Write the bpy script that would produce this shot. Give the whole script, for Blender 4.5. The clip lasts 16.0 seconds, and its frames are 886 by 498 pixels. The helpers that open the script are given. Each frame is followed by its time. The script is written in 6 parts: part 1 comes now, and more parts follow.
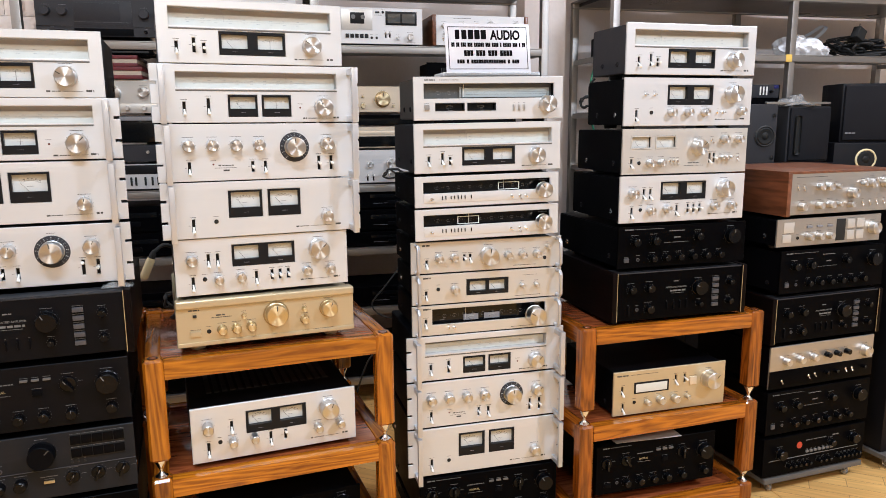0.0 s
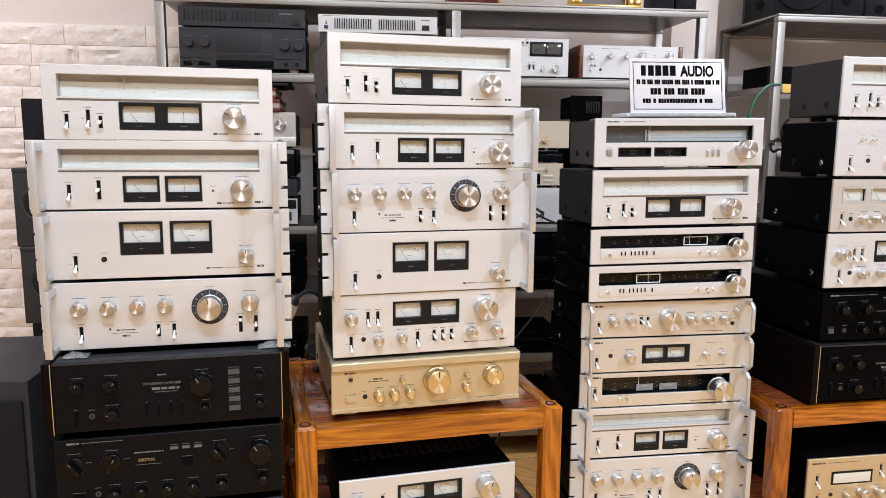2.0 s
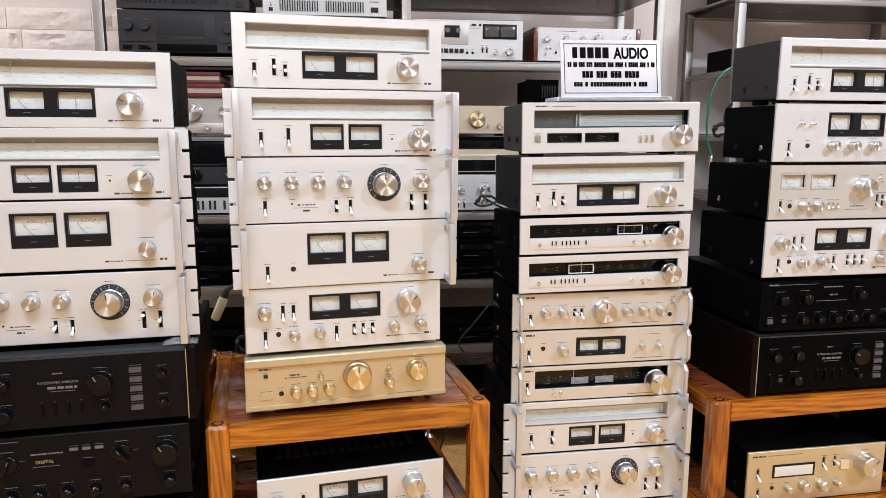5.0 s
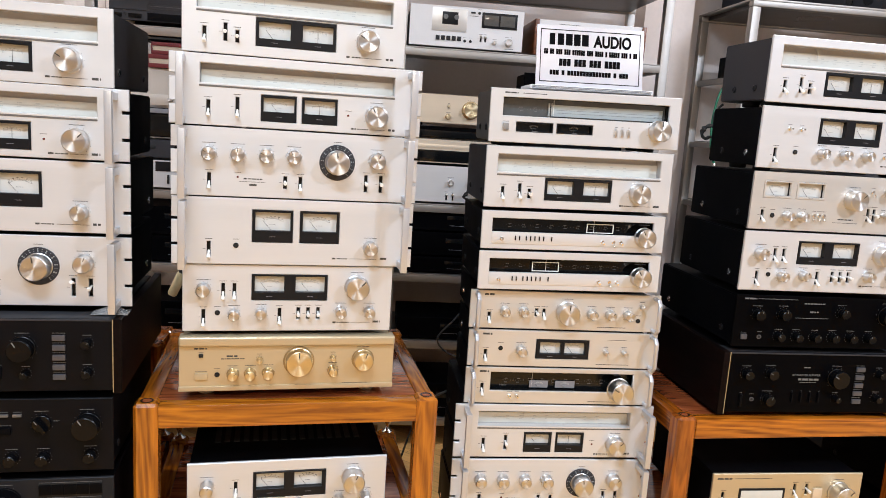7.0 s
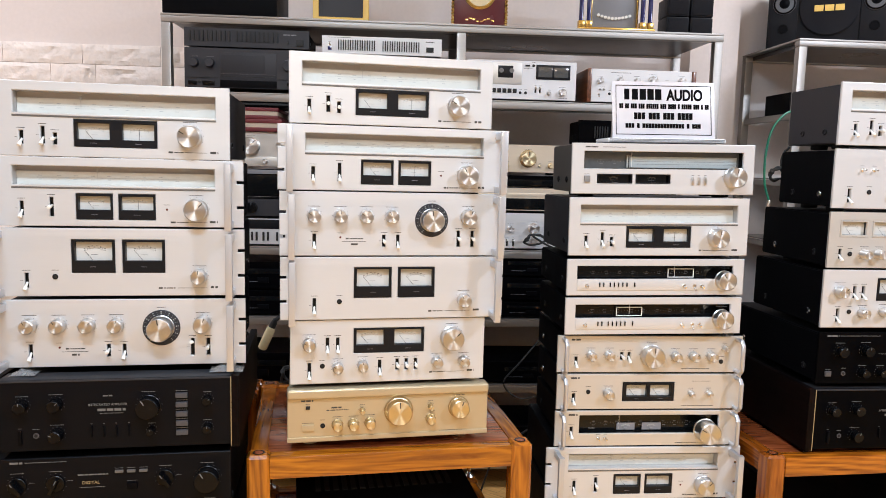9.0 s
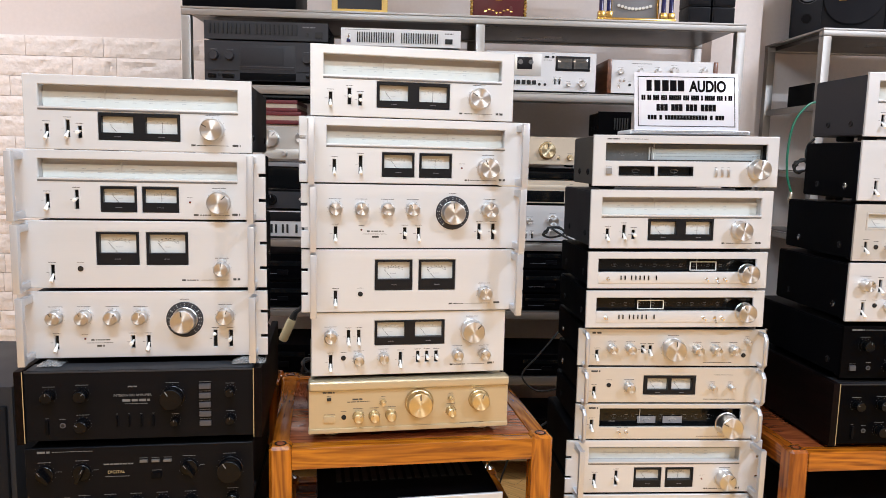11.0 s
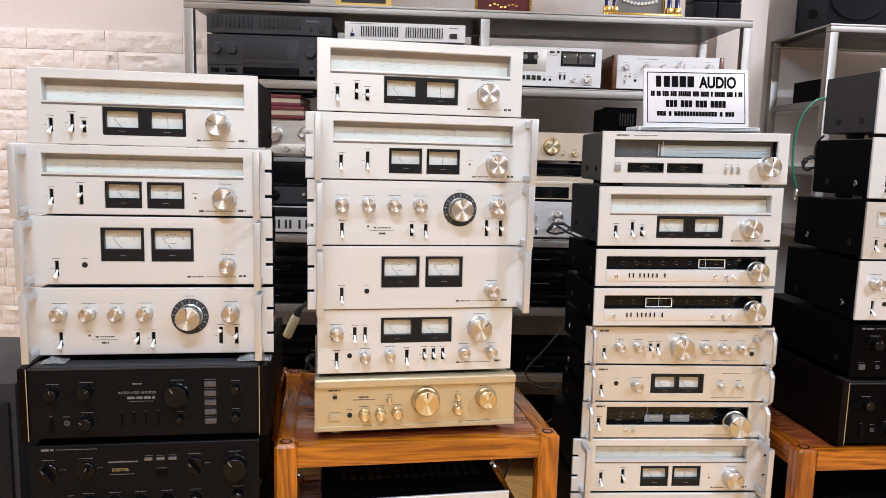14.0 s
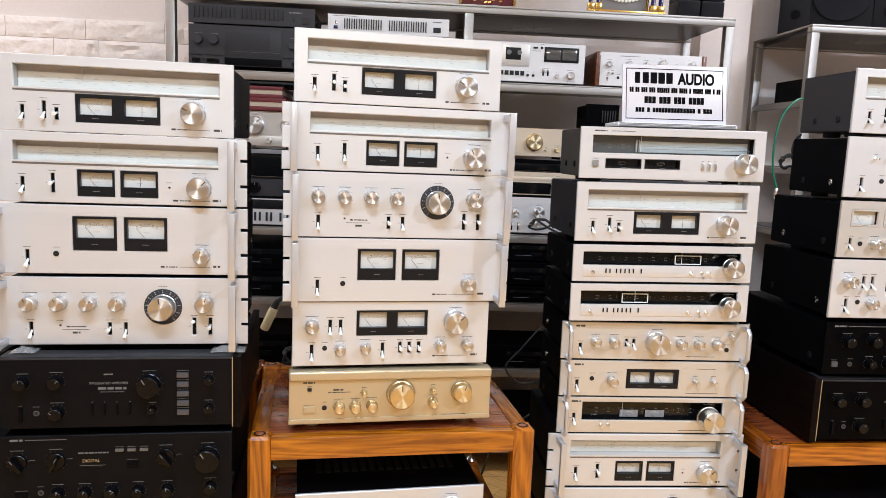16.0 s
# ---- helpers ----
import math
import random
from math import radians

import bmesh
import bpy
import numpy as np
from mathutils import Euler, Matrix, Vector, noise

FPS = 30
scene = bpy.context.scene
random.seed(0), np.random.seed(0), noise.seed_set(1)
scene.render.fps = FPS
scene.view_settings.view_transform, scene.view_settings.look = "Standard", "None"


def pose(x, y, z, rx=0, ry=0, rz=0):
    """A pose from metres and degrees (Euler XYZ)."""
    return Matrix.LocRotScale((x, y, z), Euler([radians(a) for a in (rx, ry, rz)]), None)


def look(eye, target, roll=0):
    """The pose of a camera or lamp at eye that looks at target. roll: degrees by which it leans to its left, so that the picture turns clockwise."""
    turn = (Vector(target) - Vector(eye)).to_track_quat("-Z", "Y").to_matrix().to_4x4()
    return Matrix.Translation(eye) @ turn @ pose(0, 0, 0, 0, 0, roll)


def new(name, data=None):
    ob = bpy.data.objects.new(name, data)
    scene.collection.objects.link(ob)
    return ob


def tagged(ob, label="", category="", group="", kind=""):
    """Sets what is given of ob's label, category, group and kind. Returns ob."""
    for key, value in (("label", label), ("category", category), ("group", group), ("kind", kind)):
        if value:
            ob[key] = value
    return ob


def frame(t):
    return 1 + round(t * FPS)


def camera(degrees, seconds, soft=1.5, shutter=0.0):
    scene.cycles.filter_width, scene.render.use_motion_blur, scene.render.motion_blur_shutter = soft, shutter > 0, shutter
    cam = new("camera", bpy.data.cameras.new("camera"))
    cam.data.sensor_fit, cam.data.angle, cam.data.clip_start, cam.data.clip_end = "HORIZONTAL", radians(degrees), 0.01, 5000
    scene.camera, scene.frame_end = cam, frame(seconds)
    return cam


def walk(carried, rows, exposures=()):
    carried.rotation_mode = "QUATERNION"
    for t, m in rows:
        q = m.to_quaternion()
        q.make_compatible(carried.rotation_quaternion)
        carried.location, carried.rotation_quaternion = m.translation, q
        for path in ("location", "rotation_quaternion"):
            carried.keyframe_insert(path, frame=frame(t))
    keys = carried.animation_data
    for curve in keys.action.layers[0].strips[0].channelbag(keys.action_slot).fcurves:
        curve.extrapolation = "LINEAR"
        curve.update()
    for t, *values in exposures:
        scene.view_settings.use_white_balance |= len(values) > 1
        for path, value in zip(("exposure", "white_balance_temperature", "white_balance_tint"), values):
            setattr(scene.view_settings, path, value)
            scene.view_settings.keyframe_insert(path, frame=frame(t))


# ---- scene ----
cam = camera(63.2, 16.0, soft=0.9)
PATH = [
    (0, (0.16, 0.063, 1.249), (0.646, 1.971, 0.898), -0.4),
    (0.5, (0.133, 0.081, 1.261), (0.567, 2.003, 0.918), -0.1),
    (1, (0.073, 0.165, 1.271), (0.448, 2.102, 0.947), 0.2),
    (1.5, (0.012, 0.258, 1.289), (0.327, 2.209, 0.982), 0.4),
    (2, (-0.007, 0.31, 1.3), (0.253, 2.272, 1.011), 0.4),
    (2.5, (0.004, 0.324, 1.311), (0.232, 2.291, 1.03), 0.4),
    (3, (0.014, 0.342, 1.312), (0.223, 2.31, 1.028), 0.3),
    (3.5, (0.031, 0.352, 1.31), (0.244, 2.319, 1.015), 0.2),
    (4, (0.051, 0.351, 1.309), (0.288, 2.313, 1.003), -0.1),
    (4.5, (0.1, 0.344, 1.308), (0.368, 2.3, 0.988), -0.3),
    (7, (0.309, 0.405, 1.272), (0.527, 2.365, 0.939), 3.7),
    (7.5, (0.276, 0.372, 1.278), (0.417, 2.346, 0.989), 3.0),
    (8, (0.199, 0.346, 1.291), (0.368, 2.321, 1.03), 1.4),
    (8.5, (0.173, 0.346, 1.296), (0.341, 2.325, 1.059), 1.2),
    (9, (0.168, 0.349, 1.302), (0.306, 2.331, 1.074), 1.4),
    (9.5, (0.161, 0.347, 1.301), (0.272, 2.33, 1.067), 1.5),
    (12, (0.155, 0.353, 1.304), (0.248, 2.334, 1.048), 1.3),
    (12.5, (0.15, 0.354, 1.303), (0.243, 2.335, 1.045), 1.3),
    (13, (0.146, 0.358, 1.304), (0.235, 2.339, 1.043), 1.4),
    (13.5, (0.141, 0.36, 1.305), (0.231, 2.341, 1.042), 1.5),
    (14, (0.142, 0.366, 1.305), (0.238, 2.346, 1.04), 1.5),
    (14.5, (0.14, 0.371, 1.305), (0.254, 2.349, 1.032), 1.6),
    (15, (0.148, 0.368, 1.297), (0.278, 2.344, 1.017), 1.7),
    (15.5, (0.163, 0.372, 1.29), (0.295, 2.348, 1.011), 2.0),
    (16, (0.164, 0.367, 1.299), (0.296, 2.343, 1.025), 2.3),
]
walk(cam, [(t, look(eye, target, roll)) for t, eye, target, roll in PATH], [(0.0, 0.03, 5580, 10), (16.0, 0.03, 5580, 10)])

# ---------------------------------------------------------------- world and lamps
world = bpy.data.worlds.new("world")
scene.world = world
world.use_nodes = True
world.node_tree.nodes["Background"].inputs[0].default_value = (0.9, 0.95, 1.0, 1)
world.node_tree.nodes["Background"].inputs[1].default_value = 0.05


def lamp(name, m, sx, sy, watts, color):
    data = bpy.data.lights.new(name, "AREA")
    data.shape, data.size, data.size_y, data.energy, data.color = "RECTANGLE", sx, sy, watts, color
    ob = new(name, data)
    ob.matrix_world = m
    return ob


# First two set by knob shadows; the other three are unseen fill added to brighten.
LAMPS = [(-0.1, 0.40, 1.15, 63, (0.84, 0.945, 1.0)), (2.75, -0.1, 0.45, 108, (0.95, 0.975, 1.0)), (-2.0, 2.35, 1.15, 30, (1.0, 0.95, 0.93)),
         (0.4, -1.9, 1.15, 86, (1.0, 0.79, 0.54)), (2.5, 2.3, 1.15, 36, (1.0, 0.96, 0.93))]
for lx, ly, size, watts, col in LAMPS:
    lamp("assumed_lamp_light", pose(lx, ly, 2.93), size, 0.22, watts, col)

# ---------------------------------------------------------------- materials


def nodes_of(name):
    m = bpy.data.materials.new(name)
    m.use_nodes = True
    nt = m.node_tree
    return m, nt, nt.nodes, nt.links, nt.nodes["Principled BSDF"]


def material(name, color, rough=0.5, metal=0.0, var=0.06, scale=12.0, fine=220.0, bump=0.05, stretch=(1, 1, 1), coat=0.0,
             aniso=0.0, spec=0.5, rvar=0.12, dist=0.001):
    """A surface with large stains and fine grain in colour, gloss and relief."""
    m, nt, N, L, b = nodes_of(name)
    tc = N.new("ShaderNodeTexCoord")
    mp = N.new("ShaderNodeMapping")
    mp.inputs["Scale"].default_value = stretch
    L.new(tc.outputs["Object"], mp.inputs["Vector"])
    big, small = N.new("ShaderNodeTexNoise"), N.new("ShaderNodeTexNoise")
    big.inputs["Scale"].default_value, big.inputs["Detail"].default_value = scale, 4
    small.inputs["Scale"].default_value, small.inputs["Detail"].default_value = fine, 2
    for n in (big, small):
        L.new(mp.outputs[0], n.inputs["Vector"])
    add = N.new("ShaderNodeMath")
    add.operation = "ADD"
    L.new(big.outputs[0], add.inputs[0])
    L.new(small.outputs[0], add.inputs[1])
    ramp = N.new("ShaderNodeMapRange")
    ramp.inputs[1].default_value, ramp.inputs[2].default_value = 0.6, 1.4
    ramp.inputs[3].default_value, ramp.inputs[4].default_value = 1 - var, 1 + var
    L.new(add.outputs[0], ramp.inputs[0])
    hsv = N.new("ShaderNodeHueSaturation")
    hsv.inputs["Color"].default_value = (*color, 1)
    L.new(ramp.outputs[0], hsv.inputs["Value"])
    L.new(hsv.outputs[0], b.inputs["Base Color"])
    rr = N.new("ShaderNodeMapRange")
    rr.inputs[1].default_value, rr.inputs[2].default_value = 0.3, 0.7
    rr.inputs[3].default_value, rr.inputs[4].default_value = max(0.02, rough - rvar * rough), min(1, rough + rvar * rough)
    L.new(big.outputs[0], rr.inputs[0])
    L.new(rr.outputs[0], b.inputs["Roughness"])
    b.inputs["Metallic"].default_value = metal
    b.inputs["Coat Weight"].default_value = coat
    b.inputs["Specular IOR Level"].default_value = spec
    if aniso:
        b.inputs["Anisotropic"].default_value = aniso
        b.inputs["Anisotropic Rotation"].default_value = 0.25
        tg = N.new("ShaderNodeTangent")
        tg.direction_type, tg.axis = "RADIAL", "Y"
        L.new(tg.outputs[0], b.inputs["Tangent"])
    if bump:
        bp = N.new("ShaderNodeBump")
        bp.inputs["Strength"].default_value, bp.inputs["Distance"].default_value = bump, dist
        L.new(small.outputs[0], bp.inputs["Height"])
        L.new(bp.outputs[0], b.inputs["Normal"])
    return m


def wood(name, dark, light, rough=0.28, scale=9.0, stretch=(1, 12, 12), coat=0.3, piece=False):
    """Lacquered wood with long figured grain; stretch is small along the grain."""
    m, nt, N, L, b = nodes_of(name)
    tc, mp = N.new("ShaderNodeTexCoord"), N.new("ShaderNodeMapping")
    mp.inputs["Scale"].default_value = stretch
    oi = N.new("ShaderNodeObjectInfo")
    L.new(tc.outputs["Object"], mp.inputs["Vector"])
    L.new(oi.outputs["Random"], mp.inputs["Location"])
    warp, ring, fine = N.new("ShaderNodeTexNoise"), N.new("ShaderNodeTexWave"), N.new("ShaderNodeTexNoise")
    warp.inputs["Scale"].default_value, warp.inputs["Detail"].default_value = 1.2, 3
    mix = N.new("ShaderNodeVectorMath")
    mix.operation = "MULTIPLY_ADD"
    mix.inputs[1].default_value = (0.9, 0.9, 0.9)
    L.new(mp.outputs[0], warp.inputs["Vector"])
    L.new(warp.outputs["Color"], mix.inputs[0])
    L.new(mp.outputs[0], mix.inputs[2])
    ring.wave_type, ring.bands_direction = "BANDS", "DIAGONAL"
    ring.inputs["Scale"].default_value, ring.inputs["Distortion"].default_value = scale * 0.22, 7.0
    ring.inputs["Detail"].default_value, ring.inputs["Detail Scale"].default_value = 3, 1.4
    L.new(mix.outputs[0], ring.inputs["Vector"])
    fine.inputs["Scale"].default_value, fine.inputs["Detail"].default_value = 4.5, 10
    fine.inputs["Roughness"].default_value, fine.inputs["Distortion"].default_value = 0.55, 1.6
    L.new(mp.outputs[0], fine.inputs["Vector"])
    blend = N.new("ShaderNodeMath")
    blend.operation = "MULTIPLY_ADD"
    blend.inputs[1].default_value = 0.85
    L.new(fine.outputs[0], blend.inputs[0])
    half = N.new("ShaderNodeMath")
    half.operation = "MULTIPLY"
    half.inputs[1].default_value = 0.26
    L.new(ring.outputs["Fac"], half.inputs[0])
    L.new(half.outputs[0], blend.inputs[2])
    cr = N.new("ShaderNodeValToRGB")
    cr.color_ramp.elements[0].position, cr.color_ramp.elements[0].color = 0.28, (*dark, 1)
    cr.color_ramp.elements[1].position, cr.color_ramp.elements[1].color = 0.78, (*light, 1)
    L.new(blend.outputs[0], cr.inputs[0])
    hs = N.new("ShaderNodeHueSaturation")
    mr = N.new("ShaderNodeMapRange")
    mr.inputs[3].default_value, mr.inputs[4].default_value = 0.88, 1.12
    L.new(oi.outputs["Random"], mr.inputs[0])
    L.new(mr.outputs[0], hs.inputs["Value"])
    L.new(cr.outputs[0], hs.inputs["Color"])
    L.new(hs.outputs[0], b.inputs["Base Color"])
    b.inputs["Roughness"].default_value = rough
    b.inputs["Coat Weight"].default_value, b.inputs["Coat Roughness"].default_value = coat, 0.12
    bp = N.new("ShaderNodeBump")
    bp.inputs["Strength"].default_value, bp.inputs["Distance"].default_value = 0.12, 0.001
    L.new(fine.outputs[0], bp.inputs["Height"])
    L.new(bp.outputs[0], b.inputs["Normal"])
    return m


BRUSH = (0.25, 14, 14)
M_SILVER = material("satin_silver_aluminium", (0.655, 0.658, 0.668), 0.42, 0.42, 0.02, 5, 90, 0.04, BRUSH)
M_SILVER2 = material("warm_silver_aluminium", (0.62, 0.60, 0.565), 0.38, 0.52, 0.025, 5, 90, 0.05, BRUSH)
# Warm silver darkened: shade on the wheeled-board stack is put into the colour.
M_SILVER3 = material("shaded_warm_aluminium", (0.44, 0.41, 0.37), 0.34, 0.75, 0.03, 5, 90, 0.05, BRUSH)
M_GOLD = material("champagne_gold_aluminium", (0.53, 0.44, 0.285), 0.36, 0.5, 0.03, 5, 90, 0.05, BRUSH)
M_CHAMP = material("pale_champagne_aluminium", (0.72, 0.63, 0.50), 0.36, 0.45, 0.03, 5, 90, 0.05, BRUSH)
M_KNOB = material("spun_aluminium_knob", (0.64, 0.635, 0.63), 0.40, 1.0, 0.04, 30, 300, 0.02, aniso=0.88)
M_KGOLD = material("spun_gold_knob", (0.74, 0.64, 0.42), 0.40, 1.0, 0.04, 30, 300, 0.02, aniso=0.88)
M_KSIDE = material("satin_aluminium_knob_side", (0.62, 0.615, 0.61), 0.32, 1.0, 0.04, 30, 300, 0.03)
M_KSIDEG = material("satin_gold_knob_side", (0.68, 0.57, 0.36), 0.32, 1.0, 0.04, 30, 300, 0.03)
M_KBLACK = material("black_plastic_knob", (0.0028, 0.0028, 0.0034), 0.22, 0.0, 0.12, 30, 300, 0.03, spec=0.18)
M_CHROME = material("chrome", (0.82, 0.82, 0.82), 0.14, 1.0, 0.03, 20, 200, 0.01)
M_ALU = material("milled_aluminium_handle", (0.56, 0.57, 0.60), 0.34, 0.6, 0.03, 8, 120, 0.03, (14, 14, 0.4))
M_LEVER = material("white_plastic_lever", (0.78, 0.77, 0.73), 0.3, 0.0, 0.04)
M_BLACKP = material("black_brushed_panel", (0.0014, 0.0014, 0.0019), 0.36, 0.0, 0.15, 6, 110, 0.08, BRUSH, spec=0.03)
# Raised copy of the black panel; its colour holds the wall-side stack's reflection.
M_BLACKS = material("reflection_lifted_black_panel", (0.0036, 0.0037, 0.0050), 0.40, 0.0, 0.15, 6, 110, 0.08, BRUSH, spec=0.10)
M_BLACKM = material("black_painted_steel", (0.0020, 0.0020, 0.0028), 0.5, 0.0, 0.2, 7, 260, 0.25, spec=0.06)
M_SLATE = material("dark_grey_painted_steel", (0.026, 0.026, 0.031), 0.5, 0.0, 0.12, 7, 260, 0.25, spec=0.35)
M_TAUPE = material("brown_grey_painted_steel", (0.10, 0.092, 0.085), 0.45, 0.0, 0.08, 7, 260, 0.2)
M_DARK = material("black_recess", (0.006, 0.006, 0.006), 0.6, 0.0, 0.1)
M_BEZEL = material("charcoal_meter_bezel", (0.008, 0.008, 0.0095), 0.38, 0.0, 0.08, spec=0.2)
M_FACE = material("cream_meter_card", (0.60, 0.60, 0.575), 0.4, 0.0, 0.03, 30, 200, 0.0, coat=0.4)
M_DIAL = material("pale_tuning_scale", (0.60, 0.60, 0.555), 0.25, 0.0, 0.03, 9, 120, 0.0, coat=0.6)
M_DIALBK = material("black_tuning_scale", (0.005, 0.0055, 0.006), 0.12, 0.0, 0.1, 9, 120, 0.0, coat=0.1, spec=0.25)
M_DIALGR = material("smoked_tuning_scale", (0.085, 0.088, 0.088), 0.10, 0.0, 0.15, 9, 120, 0.0, coat=0.8)
M_PRINT = material("dark_grey_print", (0.05, 0.048, 0.046), 0.5, 0.0, 0.1, bump=0)
M_PRINTL = material("light_grey_print", (0.15, 0.148, 0.145), 0.5, 0.0, 0.1, bump=0)
M_PRINTG = material("gold_print", (0.42, 0.33, 0.17), 0.4, 0.3, 0.1, bump=0)
M_EMBLEM = material("orange_red_emblem", (0.45, 0.05, 0.02), 0.4, 0.0, 0.1, bump=0)
M_RED = material("red_lens", (0.10, 0.014, 0.01), 0.25, 0.0, 0.1, bump=0)
M_BUTTON = material("grey_button", (0.21, 0.21, 0.225), 0.4, 0.0, 0.06)
M_GREYP = material("charcoal_brushed_panel", (0.016, 0.016, 0.018), 0.4, 0.0, 0.15, 6, 110, 0.08, BRUSH, spec=0.1)
# Grey puts the shade of the dial recess into its colour; pointers share it.
M_DIALTOP = material("shade_grey_dial_backing", (0.42, 0.41, 0.40), 0.45, 0.0, 0.05, 9, 120, 0.0)
M_STRIP = material("pale_blue_grey_scale", (0.40, 0.445, 0.455), 0.2, 0.0, 0.05, 9, 120, 0.0, coat=0.6)
M_GAP = material("dark_grey_strip", (0.14, 0.135, 0.13), 0.4, 0.3, 0.06)
M_SPKGR = material("mid_grey_button", (0.24, 0.235, 0.23), 0.4, 0.2, 0.06)
M_FAINT = material("faint_scale_print", (0.36, 0.37, 0.36), 0.5, 0.0, 0.1, bump=0)
M_BTNDK = material("smoke_grey_button", (0.06, 0.06, 0.068), 0.35, 0.0, 0.06)
M_GOLDDK = material("dark_gold_ring", (0.34, 0.25, 0.12), 0.35, 0.6, 0.05)
M_WHITE = material("white_enamel", (0.78, 0.78, 0.79), 0.4, 0.0, 0.03)
M_PAPER = material("white_laminated_card", (0.60, 0.59, 0.63), 0.3, 0.0, 0.02, 5, 60, 0.02, coat=0.2)
M_INK = material("black_ink", (0.004, 0.004, 0.005), 0.8, 0.0, 0.05, bump=0, spec=0.05)
M_STEEL = material("stainless_steel", (0.34, 0.322, 0.30), 0.44, 0.9, 0.06, 5, 120, 0.05, (0.3, 10, 10))
M_RUBBER = material("black_rubber", (0.012, 0.012, 0.012), 0.65, 0.0, 0.15)
M_CLEAR = material("milky_plastic_film", (0.66, 0.655, 0.65), 0.25, 0.0, 0.08, 25, 120, 0.2)
M_BAG = material("white_plastic_bag_film", (0.74, 0.74, 0.76), 0.35, 0.0, 0.06, 25, 120, 0.2)
M_CLEAR.node_tree.nodes["Principled BSDF"].inputs["Transmission Weight"].default_value = 0.75
M_GREEN = material("green_cable_rubber", (0.02, 0.16, 0.09), 0.4, 0.0, 0.1)
M_CREAM = material("cream_plastic", (0.72, 0.61, 0.36), 0.4, 0.0, 0.06)
M_BOOKR = material("dark_red_cloth", (0.115, 0.008, 0.012), 0.5, 0.0, 0.12)
M_BOOKP = material("page_edges", (0.46, 0.38, 0.29), 0.7, 0.0, 0.1, 12, 200, 0.2, (1, 1, 30))
M_BRASS = material("polished_brass", (0.70, 0.48, 0.14), 0.2, 1.0, 0.05)
M_BLUE = material("dark_blue_lacquer", (0.012, 0.015, 0.10), 0.2, 0.0, 0.1, coat=0.5)
M_MAROON = material("maroon_lacquer", (0.10, 0.012, 0.018), 0.25, 0.0, 0.1, coat=0.5)
M_YELLOW = material("yellow_frame_paint", (0.75, 0.50, 0.10), 0.4, 0.0, 0.05)
M_WOODRED = wood("varnished_red_brown_hardwood", (0.17, 0.042, 0.003), (0.52, 0.180, 0.007), 0.22, 15, (0.8, 10, 10), 0.3)
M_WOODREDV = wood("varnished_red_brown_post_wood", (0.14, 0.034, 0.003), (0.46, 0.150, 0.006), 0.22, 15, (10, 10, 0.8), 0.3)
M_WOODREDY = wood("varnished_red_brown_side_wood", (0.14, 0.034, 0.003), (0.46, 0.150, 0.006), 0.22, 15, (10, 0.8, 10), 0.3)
M_WOODDK = wood("darker_varnished_hardwood", (0.13, 0.030, 0.003), (0.44, 0.140, 0.006), 0.22, 15, (0.8, 10, 10), 0.3)
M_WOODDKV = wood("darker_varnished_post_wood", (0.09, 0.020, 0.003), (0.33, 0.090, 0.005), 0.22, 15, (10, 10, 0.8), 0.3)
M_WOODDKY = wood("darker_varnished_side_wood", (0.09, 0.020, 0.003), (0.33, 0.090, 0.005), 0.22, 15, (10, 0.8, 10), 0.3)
M_WOODDECK = wood("dark_red_varnished_deck", (0.13, 0.030, 0.010), (0.33, 0.092, 0.028), 0.14, 13, (1.2, 9, 9), 0.6)
M_WOODSIDE = wood("walnut_veneer", (0.085, 0.028, 0.012), (0.20, 0.070, 0.030), 0.35, 9, (9, 1.2, 9), 0.2)
M_WOODBLK = wood("ebonised_wood", (0.002, 0.0014, 0.0013), (0.0055, 0.0027, 0.0024), 0.45, 9, (9, 1.2, 9), 0.0)
M_WOODBLK.node_tree.nodes["Principled BSDF"].inputs["Specular IOR Level"].default_value = 0.06
M_CONE = material("black_cone_paper", (0.012, 0.012, 0.012), 0.6, 0.0, 0.1, spec=0.2)
M_SPK = material("black_ash_vinyl", (0.006, 0.006, 0.008), 0.45, 0.0, 0.15, 6, 160, 0.2, (12, 12, 1), spec=0.15)
M_SPKGREY = material("mid_grey_vinyl_cabinet", (0.030, 0.030, 0.034), 0.5, 0.0, 0.1, 6, 160, 0.2, spec=0.25)
M_CLOTH = material("dark_grille_cloth", (0.009, 0.009, 0.0115), 0.85, 0.0, 0.15, 8, 700, 0.6, spec=0.2)
M_SPKTOP = material("grey_vinyl_cabinet", (0.030, 0.030, 0.034), 0.5, 0.0, 0.1, 6, 160, 0.2, spec=0.2)
M_WALL = material("off_white_wall_paint", (0.79, 0.712, 0.668), 0.7, 0.0, 0.035, 1.5, 60, 0.15)
M_CEIL = material("white_ceiling_paint", (0.80, 0.79, 0.77), 0.8, 0.0, 0.03, 1.5, 60, 0.1)
M_BRICK = material("white_foam_brick", (0.88, 0.805, 0.745), 0.5, 0.0, 0.04, 9, 30, 1.0, dist=0.009)
# For walls out of view; the grey is chosen to shape what metal reflects.
M_WALLDIM = material("unseen_grey_wall", (0.42, 0.41, 0.40), 0.6, 0.0, 0.08, 1.5, 60, 0.15)
M_FLOORBASE = material("floor_grout", (0.30, 0.24, 0.16), 0.8, 0.0, 0.1)
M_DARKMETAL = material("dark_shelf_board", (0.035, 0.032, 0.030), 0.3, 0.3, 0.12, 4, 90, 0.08)


